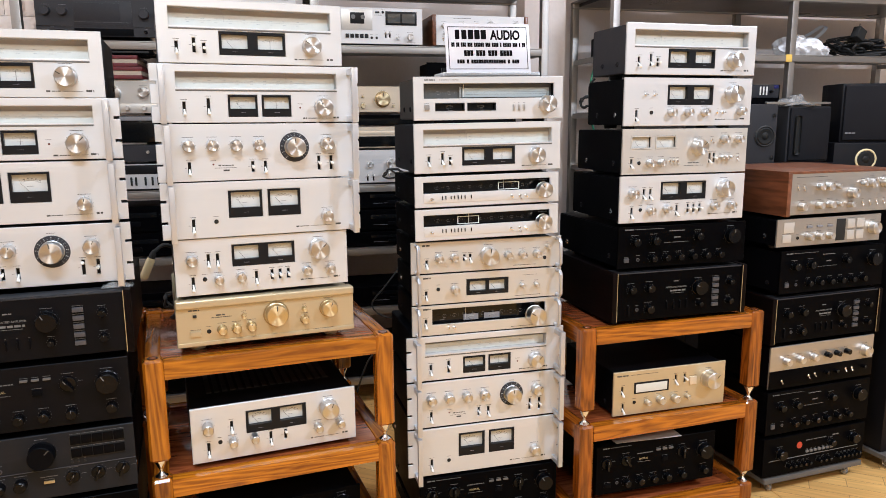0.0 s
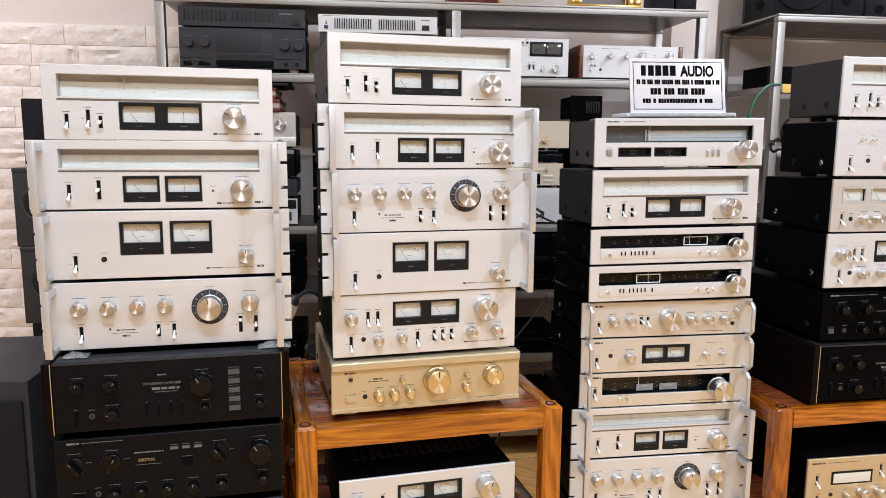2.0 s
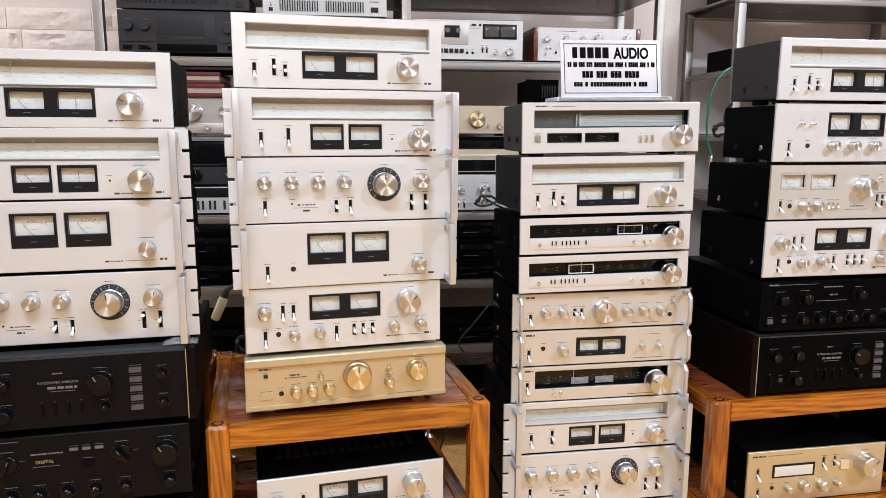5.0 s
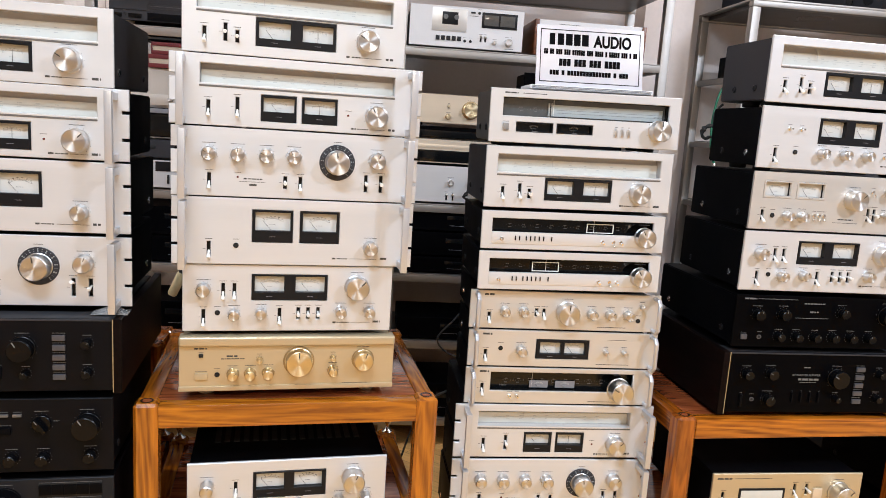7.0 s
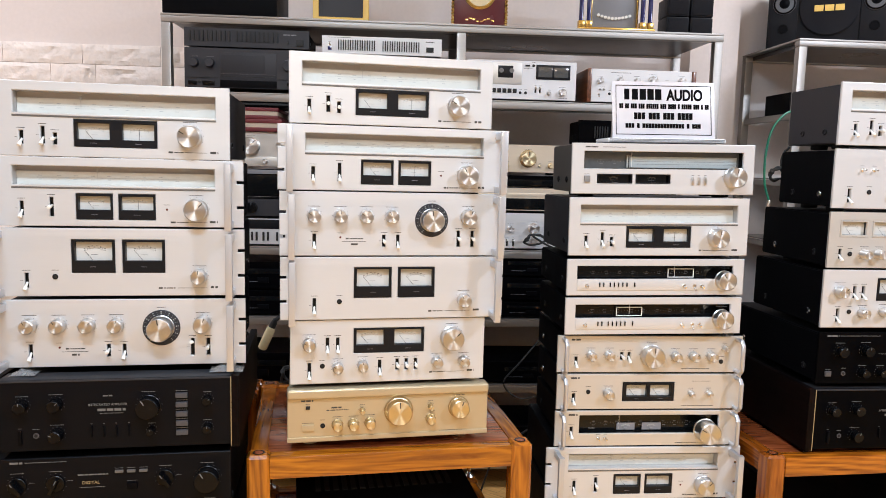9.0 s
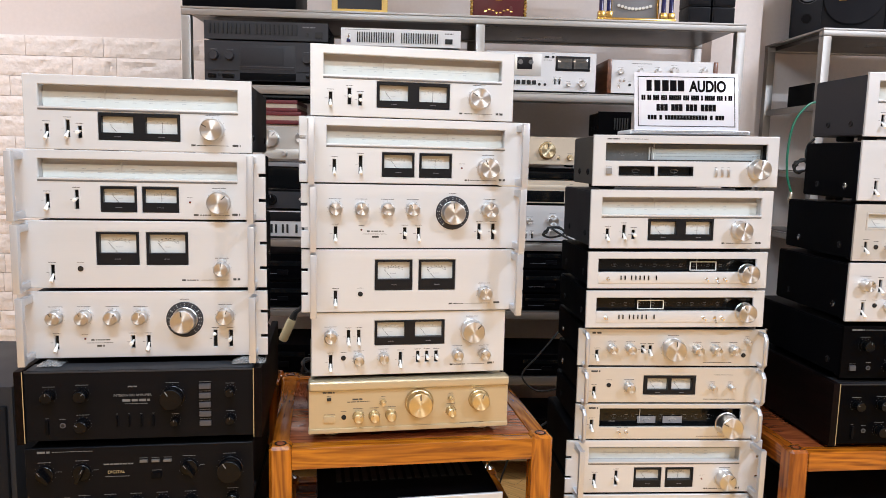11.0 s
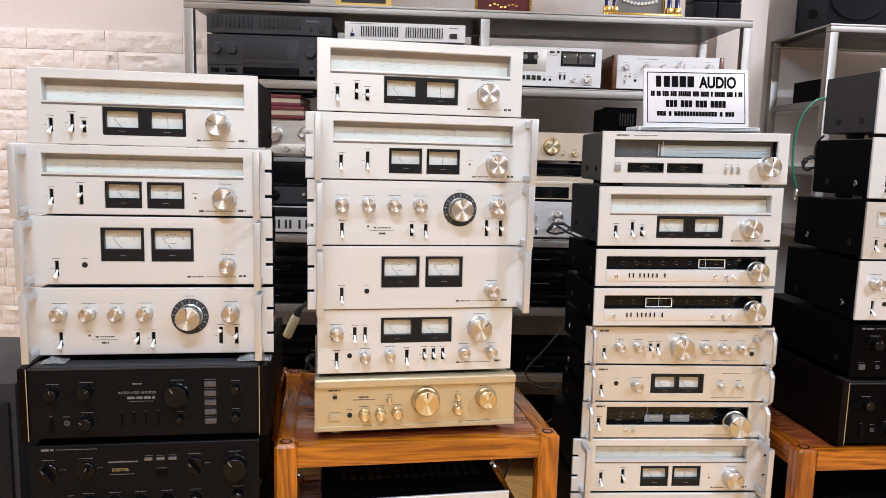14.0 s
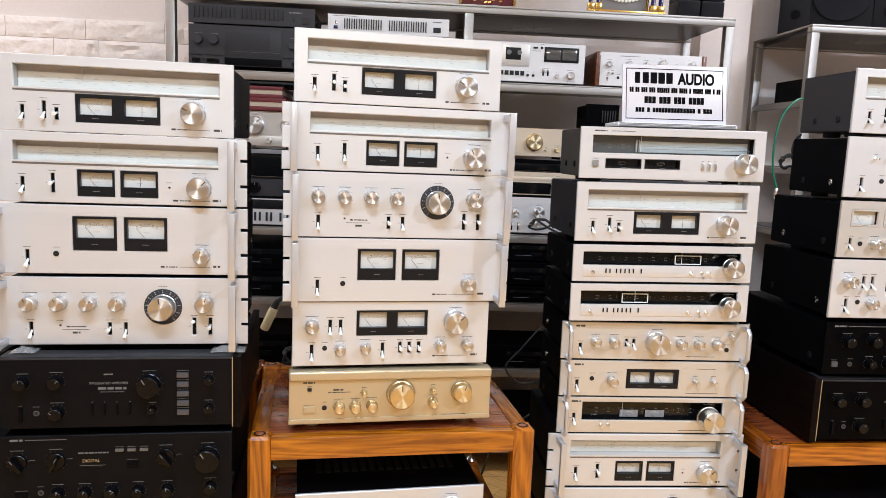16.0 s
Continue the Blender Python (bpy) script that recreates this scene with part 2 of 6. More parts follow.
def parquet():
    """Glazed tiles printed with slanted honey-coloured staves."""
    m, nt, N, L, b = nodes_of("honey_parquet_tile")
    tc, mp = N.new("ShaderNodeTexCoord"), N.new("ShaderNodeMapping")
    mp.inputs["Rotation"].default_value = (0, 0, radians(38))
    L.new(tc.outputs["Object"], mp.inputs["Vector"])
    br = N.new("ShaderNodeTexBrick")
    br.inputs["Scale"].default_value = 1.0
    br.inputs["Brick Width"].default_value, br.inputs["Row Height"].default_value = 0.24, 0.062
    br.inputs["Mortar Size"].default_value, br.inputs["Bias"].default_value = 0.0012, 0.0
    br.inputs["Color1"].default_value = (0.72, 0.44, 0.15, 1)
    br.inputs["Color2"].default_value = (0.60, 0.34, 0.11, 1)
    br.inputs["Mortar"].default_value = (0.32, 0.17, 0.06, 1)
    L.new(mp.outputs[0], br.inputs["Vector"])
    gr = N.new("ShaderNodeTexNoise")
    gmap = N.new("ShaderNodeMapping")
    gmap.inputs["Scale"].default_value = (4, 60, 1)
    L.new(mp.outputs[0], gmap.inputs["Vector"])
    L.new(gmap.outputs[0], gr.inputs["Vector"])
    gr.inputs["Scale"].default_value, gr.inputs["Detail"].default_value = 1.5, 4
    mr = N.new("ShaderNodeMapRange")
    mr.inputs[1].default_value, mr.inputs[2].default_value = 0.3, 0.7
    mr.inputs[3].default_value, mr.inputs[4].default_value = 0.82, 1.12
    L.new(gr.outputs[0], mr.inputs[0])
    hs = N.new("ShaderNodeHueSaturation")
    L.new(br.outputs[0], hs.inputs["Color"])
    L.new(mr.outputs[0], hs.inputs["Value"])
    L.new(hs.outputs[0], b.inputs["Base Color"])
    b.inputs["Roughness"].default_value = 0.28
    return m


M_PARQUET = parquet()

# ---------------------------------------------------------------- mesh helpers


def thing(name, m, label, category, group=""):
    """An Empty at the base of a thing, to which its parts belong."""
    ob = new(name)
    ob.empty_display_size = 0.05
    ob.matrix_world = m
    return tagged(ob, label, category, group)


def link(name, mesh, mat, parent, label="", at=None):
    if mat is not None and not mesh.materials:
        mesh.materials.append(mat)
    ob = new(name, mesh)
    ob.parent = parent
    if at is not None:
        ob.matrix_basis = at
    return tagged(ob, label) if label else ob


def part(name, bm, mat, parent, label="", at=None, angle=35):
    """Links a bmesh as one mesh object under a thing or a part."""
    me = bpy.data.meshes.new(name)
    bm.normal_update()
    bm.to_mesh(me)
    bm.free()
    if angle:
        me.shade_smooth()
        me.set_sharp_from_angle(angle=radians(angle))
    return link(name, me, mat, parent, label, at)


def box(x0, x1, y0, y1, z0, z1, bevel=0.0, bm=None, seg=2):
    """A box, with rounded edges when bevel is given, added to bm."""
    one = bmesh.new()
    bmesh.ops.create_cube(one, size=1.0, matrix=Matrix.LocRotScale(((x0 + x1) / 2, (y0 + y1) / 2, (z0 + z1) / 2), None,
                                                                   (x1 - x0, y1 - y0, z1 - z0)))
    if bevel:
        bmesh.ops.bevel(one, geom=one.edges[:], offset=bevel, segments=seg, affect="EDGES", profile=0.6)
    if bm is None:
        return one
    me = bpy.data.meshes.new("tmp")
    one.to_mesh(me)
    one.free()
    bm.from_mesh(me)
    bpy.data.meshes.remove(me)
    return bm


def lathe(profile, seg=28, bm=None, centre=(0, 0, 0), axis="y"):
    """A turned body: profile rows of (radius, height); the height runs to -y (or up z)."""
    bm = bm or bmesh.new()
    rings = []
    for r, h in profile:
        ring = []
        for i in range(seg if r > 1e-6 else 1):
            a = 2 * math.pi * i / seg
            c, s = r * math.cos(a), r * math.sin(a)
            p = (c, -h, s) if axis == "y" else (c, s, h)
            ring.append(bm.verts.new((p[0] + centre[0], p[1] + centre[1], p[2] + centre[2])))
        rings.append(ring)
    for a, b in zip(rings, rings[1:]):
        for i in range(seg):
            j = (i + 1) % seg
            if len(a) == 1 and len(b) == 1:
                continue
            if len(a) == 1:
                f = (a[0], b[j], b[i])
            elif len(b) == 1:
                f = (a[i], a[j], b[0])
            else:
                f = (a[i], a[j], b[j], b[i])
            bm.faces.new(f)
    if len(rings[0]) > 1:
        bm.faces.new(rings[0])
    if len(rings[-1]) > 1:
        bm.faces.new(rings[-1][::-1])
    bmesh.ops.recalc_face_normals(bm, faces=bm.faces[:])
    return bm


def tube(points, r, seg=8, bm=None):
    """A round bar or cable along points."""
    bm = bm or bmesh.new()
    pts = [Vector(p) for p in points]
    d0, rings = (pts[1] - pts[0]).normalized(), []
    s = d0.cross(Vector((0.13, 0.21, 0.97)))
    for i, p in enumerate(pts):
        d = (pts[min(i + 1, len(pts) - 1)] - pts[max(i - 1, 0)]).normalized()
        s = (s - d * s.dot(d)).normalized()
        u = s.cross(d)
        rings.append([bm.verts.new(p + r * (math.cos(2 * math.pi * k / seg) * s + math.sin(2 * math.pi * k / seg) * u)) for k in range(seg)])
    for a, b in zip(rings, rings[1:]):
        for k in range(seg):
            bm.faces.new((a[k], a[(k + 1) % seg], b[(k + 1) % seg], b[k]))
    bm.faces.new(rings[0][::-1])
    bm.faces.new(rings[-1])
    bmesh.ops.recalc_face_normals(bm, faces=bm.faces[:])
    return bm


def smooth_path(points, n=8):
    """Catmull-Rom through points."""
    P = [Vector(p) for p in points]
    P = [P[0] * 2 - P[1]] + P + [P[-1] * 2 - P[-2]]
    out = []
    for i in range(1, len(P) - 2):
        for k in range(n):
            t = k / n
            out.append(0.5 * (2 * P[i] + (P[i + 1] - P[i - 1]) * t + (2 * P[i - 1] - 5 * P[i] + 4 * P[i + 1] - P[i + 2]) * t * t
                              + (3 * P[i] - P[i - 1] - 3 * P[i + 1] + P[i + 2]) * t ** 3))
    return out + [P[-2]]


def letters(text, size, mat, parent, x, y, z, name="lettering", depth=0.0003, bold=0.0, narrow=1.0):
    """Words in the built-in font as a thin mesh facing -y, centred on x, resting on z."""
    cu = bpy.data.curves.new("tmp_text", "FONT")
    cu.body, cu.size, cu.align_x, cu.extrude, cu.offset = text, size, "CENTER", depth, bold
    ob = bpy.data.objects.new("tmp_text", cu)
    scene.collection.objects.link(ob)
    dg = bpy.context.evaluated_depsgraph_get()
    me = bpy.data.meshes.new_from_object(ob.evaluated_get(dg))
    bpy.data.objects.remove(ob)
    me.materials.clear()
    me.transform(Matrix.Diagonal((narrow, 1, 1, 1)))
    return link(name, me, mat, parent, "", pose(x, y, z, 90, 0, 0))


def plate(w, h, t, holes, bevel=0.0012):
    """A face plate w by h, t thick, its front at y=0, with rectangular holes (x0, x1, z0, z1) cut through."""
    xs = sorted({0.0, w, *[round(min(max(v, 0), w), 5) for q in holes for v in q[:2]]})
    zs = sorted({0.0, h, *[round(min(max(v, 0), h), 5) for q in holes for v in q[2:]]})
    nx, nz = len(xs) - 1, len(zs) - 1
    solid = [[not any(q[0] < (xs[i] + xs[i + 1]) / 2 < q[1] and q[2] < (zs[k] + zs[k + 1]) / 2 < q[3] for q in holes)
              for k in range(nz)] for i in range(nx)]
    bm, cache = bmesh.new(), {}

    def v(i, k, back):
        key = (i, k, back)
        if key not in cache:
            cache[key] = bm.verts.new((xs[i], t if back else 0.0, zs[k]))
        return cache[key]

    for i in range(nx):
        for k in range(nz):
            if not solid[i][k]:
                continue
            bm.faces.new((v(i, k, 0), v(i + 1, k, 0), v(i + 1, k + 1, 0), v(i, k + 1, 0)))
            bm.faces.new((v(i, k, 1), v(i, k + 1, 1), v(i + 1, k + 1, 1), v(i + 1, k, 1)))
            for di, dk, a, b in ((-1, 0, (i, k), (i, k + 1)), (1, 0, (i + 1, k + 1), (i + 1, k)), (0, -1, (i + 1, k), (i, k)), (0, 1, (i, k + 1), (i + 1, k + 1))):
                ii, kk = i + di, k + dk
                if not (0 <= ii < nx and 0 <= kk < nz and solid[ii][kk]):
                    bm.faces.new((v(*a, 0), v(*b, 0), v(*b, 1), v(*a, 1)))
    bmesh.ops.recalc_face_normals(bm, faces=bm.faces[:])
    if bevel:
        rim = [e for e in bm.edges if len(e.link_faces) == 2 and all(abs(q.co.y) < 1e-6 for q in e.verts)
               and e.link_faces[0].normal.dot(e.link_faces[1].normal) < 0.3]
        bmesh.ops.bevel(bm, geom=rim, offset=bevel, segments=1, affect="EDGES", clamp_overlap=True)
    return bm


def tray(x0, x1, z0, z1, y0, y1, bm=None):
    """An open recess: a back and four walls."""
    bm = bm or bmesh.new()
    f = [bm.verts.new(p) for p in ((x0, y0, z0), (x1, y0, z0), (x1, y0, z1), (x0, y0, z1))]
    b = [bm.verts.new(p) for p in ((x0, y1, z0), (x1, y1, z0), (x1, y1, z1), (x0, y1, z1))]
    bm.faces.new(b)
    for i in range(4):
        j = (i + 1) % 4
        bm.faces.new((f[i], f[j], b[j], b[i]))
    return bm


def shell(x0, x1, y0, y1, z0, z1):
    """A chassis open at the front."""
    bm = box(x0, x1, y0, y1, z0, z1, 0.0)
    front = [f for f in bm.faces if f.normal.y < -0.9]
    bmesh.ops.delete(bm, geom=front, context="FACES_ONLY")
    side = [e for e in bm.edges if len(e.link_faces) == 2]
    bmesh.ops.bevel(bm, geom=side, offset=0.0025, segments=2, affect="EDGES")
    return bm


# ---------------------------------------------------------------- parts of hi-fi units
KNOBS = {}


def knob(parent, x, z, r, mat, h=None, turn=0.0, mark=True, skirt=0.0):
    """A turned knob with a chamfered spun face and a pointer line."""
    h = h or (0.016 + 0.35 * r)
    key = (round(r, 4), round(h, 4), mat.name)
    if key not in KNOBS:
        c = min(0.0015, r * 0.12)
        me = bpy.data.meshes.new("knob")
        bm = lathe([(r * 1.04, 0), (r * 1.04, 0.003), (r * 0.985, 0.004), (r * 0.97, h - c), (r * 0.97 - c, h), (r * 0.6, h - 0.0002), (r * 0.3, h - 0.0003), (0, h - 0.0003)], 36)
        bm.to_mesh(me)
        bm.free()
        me.shade_smooth()
        me.set_sharp_from_angle(angle=radians(30))
        me.materials.append(M_KSIDE if mat is M_KNOB else M_KSIDEG if mat is M_KGOLD else mat)
        me.materials.append(mat)
        for p in me.polygons:
            p.material_index = 1 if p.normal.y < -0.9 else 0
        pm = bpy.data.meshes.new("pointer")
        bm = box(-r * 0.045, r * 0.045, -h - 0.0003, -h + 0.0006, r * 0.45, r * 0.92)
        bm.to_mesh(pm)
        bm.free()
        pm.materials.append(M_PRINTL if mat is M_KBLACK else M_PRINT)
        KNOBS[key] = (me, pm)
    me, pm = KNOBS[key]
    k = link("knob", me, None, parent, "", pose(x, -0.0004, z, 0, turn, 0))
    if mark:
        link("pointer", pm, None, k)
    if skirt:
        part("knob_ring", lathe([(skirt, 0), (skirt, 0.0012), (skirt - 0.0012, 0.0022), (0, 0.0022)], 40), M_SLATE, parent, "charcoal calibrated ring",
             pose(x, -0.0002, z))
    return k


LEVER = {}


def lever(parent, x, z, tilt=35, mat=None, length=0.017, r=0.0036):
    """A toggle lever with a wider rounded tip."""
    mat = mat or M_LEVER
    key = (mat.name, length, r)
    if key not in LEVER:
        me = bpy.data.meshes.new("lever")
        bm = lathe([(r * 0.6, -0.004), (r * 0.62, length * 0.3), (r * 0.98, length * 0.55), (r, length - 0.001), (r * 0.8, length), (0, length)], 12)
        bm.to_mesh(me)
        bm.free()
        me.shade_smooth()
        me.set_sharp_from_angle(angle=radians(40))
        me.materials.append(mat)
        LEVER[key] = me
    return link("lever", LEVER[key], None, parent, "", pose(x, 0.001, z, tilt, 0, 0))


def dashes(bm, x0, x1, z, h, y=-0.0003, rnd=random):
    """A line of unreadable print as small bars."""
    h *= 0.85
    x = x0
    while x < x1 - 0.0008:
        w = min(rnd.uniform(1.2, 4.2) * h, x1 - x)
        box(x, x + w, y, y + 0.0004, z - h / 2, z + h / 2, 0, bm)
        x += w + h * 0.55


def meter_face(parent, x0, x1, z0, z1, y, mat=M_FACE, centre=False):
    """A meter card with an arc of ticks and a needle."""
    w, h = x1 - x0, z1 - z0
    card = part("meter_card", box(x0, x1, y, y + 0.001, z0, z1), mat, parent, "cream meter scale card", angle=0)
    bm = bmesh.new()
    cx, cz, R = (x0 + x1) / 2, z0 - h * 0.15, h * 0.86
    for i in range(13):
        a = radians(-38 + 76 * i / 12)
        if abs(R * math.sin(a)) > w * 0.45:
            continue
        px, pz = cx + R * math.sin(a), cz + R * math.cos(a)
        t = 0.0002 if i % 3 else 0.00035
        l = 0.0012 if i % 3 else 0.0022
        box(px - t, px + t, y - 0.0004, y, pz - l / 2, pz + l / 2, 0, bm)
    for i in range(12):
        a, b = radians(-38 + 76 * i / 12), radians(-38 + 76 * (i + 1) / 12)
        p, q = cx + R * 0.93 * math.sin(a), cx + R * 0.93 * math.sin(b)
        if max(abs(p - cx), abs(q - cx)) < w * 0.46:
            zz = cz + R * 0.93 * math.cos((a + b) / 2)
            box(p, q, y - 0.0004, y, zz - 0.00018, zz + 0.00018, 0, bm)
    for i in range(6):
        a = radians(-33 + 13.2 * i)
        px, pz = cx + R * 1.07 * math.sin(a), cz + R * 1.07 * math.cos(a)
        if abs(px - cx) < w * 0.44 and pz < z1 - 0.001:
            dashes(bm, px - 0.0017, px + 0.0015, pz, 0.0013, y - 0.0003)
    dashes(bm, cx - w * 0.10, cx + w * 0.08, z0 + h * 0.3, 0.0008, y - 0.0003)
    tagged(part("scale_print", bm, M_PRINT if h > 0.034 else M_FAINT, card, angle=0), kind="stuff")
    a = radians(0 if centre else -38)
    n = [(cx + R * 0.2 * math.sin(a), y - 0.0012, cz + max(R * 0.2 * math.cos(a), h * 0.17)), (cx + R * 0.98 * math.sin(a), y - 0.0012, cz + R * 0.98 * math.cos(a))]
    part("needle", tube(n, 0.0003, 5), M_INK, card)
    return card


def rack_handle(parent, x, h, reach=0.054):
    """A flat milled grab handle that stands off the panel on two arms."""
    bm = box(x - 0.0065, x + 0.0065, -reach, -reach + 0.013, 0.004, h - 0.004, 0.0015)
    box(x - 0.0055, x + 0.0055, -reach + 0.010, 0.002, h - 0.020, h - 0.006, 0.0012, bm)
    box(x - 0.0055, x + 0.0055, -reach + 0.010, 0.002, 0.006, 0.020, 0.0012, bm)
    part("handle", bm, M_ALU, parent, "milled aluminium rack handle")


def bow_handle(parent, x, h, reach=0.030, lean=0.008):
    """A rounded chrome grab handle."""
    pts = [(x, 0.003, 0.008), (x, -reach * 0.75, 0.008), (x, -reach, 0.016), (x, -reach, h - 0.016), (x, -reach * 0.75, h - 0.008), (x, 0.003, h - 0.008)]
    part("handle", tube(pts, 0.0052, 10), M_ALU, parent, "rounded satin metal handle")


def hifi(name, m, w, h, d, items, face, body, label, category, knobm=M_KNOB, ears=0.0, group="", handles="", feet=0.008, thick=0.006,
         wood_sides=None, foot_mat=M_RUBBER, printm=M_PRINT, slots=False, inset=0.004, seed=1, ticks=True, vents=False):
    """A hi-fi unit: face plate, chassis, feet, and all that sits on its front. m is the front left corner of its base;
    items are placed by shares of the face: u from the left, v from the top."""
    rnd = random.Random(seed)
    root = thing(name, m, label, category, group)
    hp = h - feet
    X = lambda u: (u - 0.05 * u * (1 - u)) * w
    Z = lambda v: feet + (1 - v) * hp
    holes, marks, proud = [], bmesh.new(), 0.0
    for it in items:
        k = it[0]
        if k in "WMD":
            holes.append((X(it[1]), X(it[2]), (1 - it[4]) * hp, (1 - it[3]) * hp))
        elif k == "S":
            holes.append((X(it[1]) - 0.0035, X(it[1]) + 0.0035, (1 - it[3]) * hp, (1 - it[2]) * hp))
    if slots:
        for sx in (0, w):
            for v in (0.32, 0.70):
                holes.append((sx - 0.013, sx + 0.013, (1 - v) * hp - 0.003, (1 - v) * hp + 0.003))
    at = pose(0, 0, feet)
    part("front_panel", plate(w, hp, thick, holes), face, root, "", at, angle=25)
    bx0, bx1 = ears + inset, w - ears - inset
    part("chassis", shell(bx0, bx1, thick - 0.0005, d, feet + 0.003, h - 0.004), body, root)
    if wood_sides:
        for sx0, sx1 in ((-0.016, -0.0005), (w + 0.0005, w + 0.016)):
            part("side_panel", box(sx0, sx1, -0.004, d + 0.004, feet * 0.6, h + 0.001, 0.002), wood_sides, root, "wooden side panel")
    if not wood_sides:
        for sx, fx in ((bx0 - 0.0015, 0.055), (bx0 - 0.0015, d - 0.06), (bx1 - 0.0005, 0.055), (bx1 - 0.0005, d - 0.06)):
            part("screw", lathe([(0.0075, 0), (0.0075, 0.0014), (0.0055, 0.0026), (0.003, 0.0016), (0, 0.0016)], 14), M_BEZEL if rnd.random() < 0.7 else M_CHROME, root, "",
                 pose(sx + (0.0015 if sx < w / 2 else 0.0005), fx, feet + 0.03, 0, 0, -90 if sx < w / 2 else 90))
    if vents:
        bm = bmesh.new()
        for i in range(16):
            vx = bx0 + 0.05 + i * (bx1 - bx0 - 0.1) / 15
            box(vx - 0.006, vx + 0.006, d * 0.3, d * 0.85, h - 0.0042, h - 0.002, 0, bm)
        part("vent_grille", bm, M_DARK, root)
    for fx in (bx0 + 0.045, bx1 - 0.045):
        for fy in (0.06, d - 0.06):
            part("foot", lathe([(0.017, 0), (0.019, feet * 0.3), (0.019, feet + 0.004), (0, feet + 0.004)], 18, axis="z"), foot_mat, root, "", pose(fx, fy, 0))
    for it in items:
        k = it[0]
        if k == "K":
            mt = it[4] if len(it) > 4 else knobm
            r = it[3]
            knob(root, X(it[1]), Z(it[2]), r, mt, it[5] if len(it) > 5 else None, rnd.choice((0, 0, -30, 20, -60, 45)))
            if mt is M_KGOLD and face in (M_GOLD, M_CHAMP):
                part("knob_ring", lathe([(r * 1.16, 0), (r * 1.16, 0.0012), (r * 1.06, 0.002), (0, 0.002)], 36), M_GOLDDK, root, "dark gold knob surround", pose(X(it[1]), -0.0002, Z(it[2])))
            dashes(marks, X(it[1]) - min(r, 0.013), X(it[1]) + min(r, 0.013), Z(it[2]) + r + 0.0065, 0.0012, rnd=rnd)
            if ticks:
                for i in range(11):
                    a = radians(-140 + 28 * i)
                    px, pz = X(it[1]) + (r + 0.0028) * math.sin(a), Z(it[2]) + (r + 0.0028) * math.cos(a)
                    box(px - 0.0003, px + 0.0003, -0.0003, 0.0001, pz - 0.0006, pz + 0.0006, 0, marks)
        elif k == "H":
            x, z, r = X(it[1]), Z(it[2]), it[3]
            kb = part("selector_knob", lathe([(r, 0), (r, 0.004), (r - 0.001, 0.005), (r * 0.55, 0.0055), (0, 0.0055)], 36), M_KBLACK, root, "black selector knob with a bar grip", pose(x, -0.0004, z, 0, rnd.choice((0, 0, 25, -35)), 0))
            part("bar_grip", box(-r * 0.2, r * 0.2, -0.018, -0.004, -r * 1.02, r * 0.9, 0.0012), M_KBLACK, kb)
            part("grip_mark", box(-r * 0.04, r * 0.04, -0.0184, -0.0178, r * 0.3, r * 0.8), M_PRINTL, kb, angle=0)
            for i in range(11):
                q = radians(-140 + 28 * i)
                px, pz = x + (r + 0.003) * math.sin(q), z + (r + 0.003) * math.cos(q)
                box(px - 0.0004, px + 0.0004, -0.0003, 0.0001, pz - 0.0004, pz + 0.0004, 0, marks)
            dashes(marks, x - 0.012, x + 0.012, z + r + 0.007, 0.0012, rnd=rnd)
            dashes(marks, x + r + 0.004, x + r + 0.014, z + 0.004, 0.001, rnd=rnd)
        elif k == "R":
            knob(root, X(it[1]), Z(it[2]), it[3], knobm, 0.030, -8, True, it[4])
            bm = bmesh.new()
            for i in range(21):
                a = radians(-140 + 14 * i)
                for q in (0.80, 0.90):
                    px, pz = X(it[1]) + it[4] * q * math.sin(a), Z(it[2]) + it[4] * q * math.cos(a)
                    s = 0.0009 if i % 2 == 0 else 0.0004
                    box(px - s, px + s, -0.0032, -0.0022, pz - s, pz + s, 0, bm)
            tagged(part("ring_scale", bm, M_FAINT, root, angle=0), kind="stuff")
            dashes(marks, X(it[1]) - 0.008, X(it[1]) + 0.008, Z(it[2]) + it[4] + 0.005, 0.0012, rnd=rnd)
        elif k == "S":
            z0, z1, x = Z(it[3]), Z(it[2]), X(it[1])
            sw = part("switch_slot", tray(x - 0.0035, x + 0.0035, z0, z1, thick - 0.001, thick + 0.006), M_DARK, root, "black switch slot", angle=0)
            pos = it[4] if len(it) > 4 else 0
            lever(sw, x, z0 + (z1 - z0) * (0.28 if pos == 0 else 0.55 if pos == 1 else 0.75), (38 if pos == 0 else 8 if pos == 1 else -15))
            dashes(marks, x - 0.007, x + 0.007, z1 + 0.005, 0.0012, rnd=rnd)
            dashes(marks, x - 0.011, x - 0.006, (z0 + z1) / 2, 0.0008, rnd=rnd)
        elif k == "J":
            part("headphone_jack", lathe([(0.0052, 0), (0.0052, 0.0012), (0.0036, 0.0016), (0.0032, 0.0004), (0, 0.0004)], 18), M_BTNDK if face in (M_BLACKP, M_BLACKS, M_GREYP) else M_BEZEL, root, "dark-ringed headphone socket", pose(X(it[1]), -0.0002, Z(it[2])))
            part("socket_hole", lathe([(0.0034, 0.0003), (0.0034, 0.0009), (0, 0.0009)], 16), M_DARK, root, "", pose(X(it[1]), -0.0002, Z(it[2])), angle=0)
            dashes(marks, X(it[1]) - 0.006, X(it[1]) + 0.006, Z(it[2]) + 0.0125, 0.0012, rnd=rnd)
        elif k == "L":
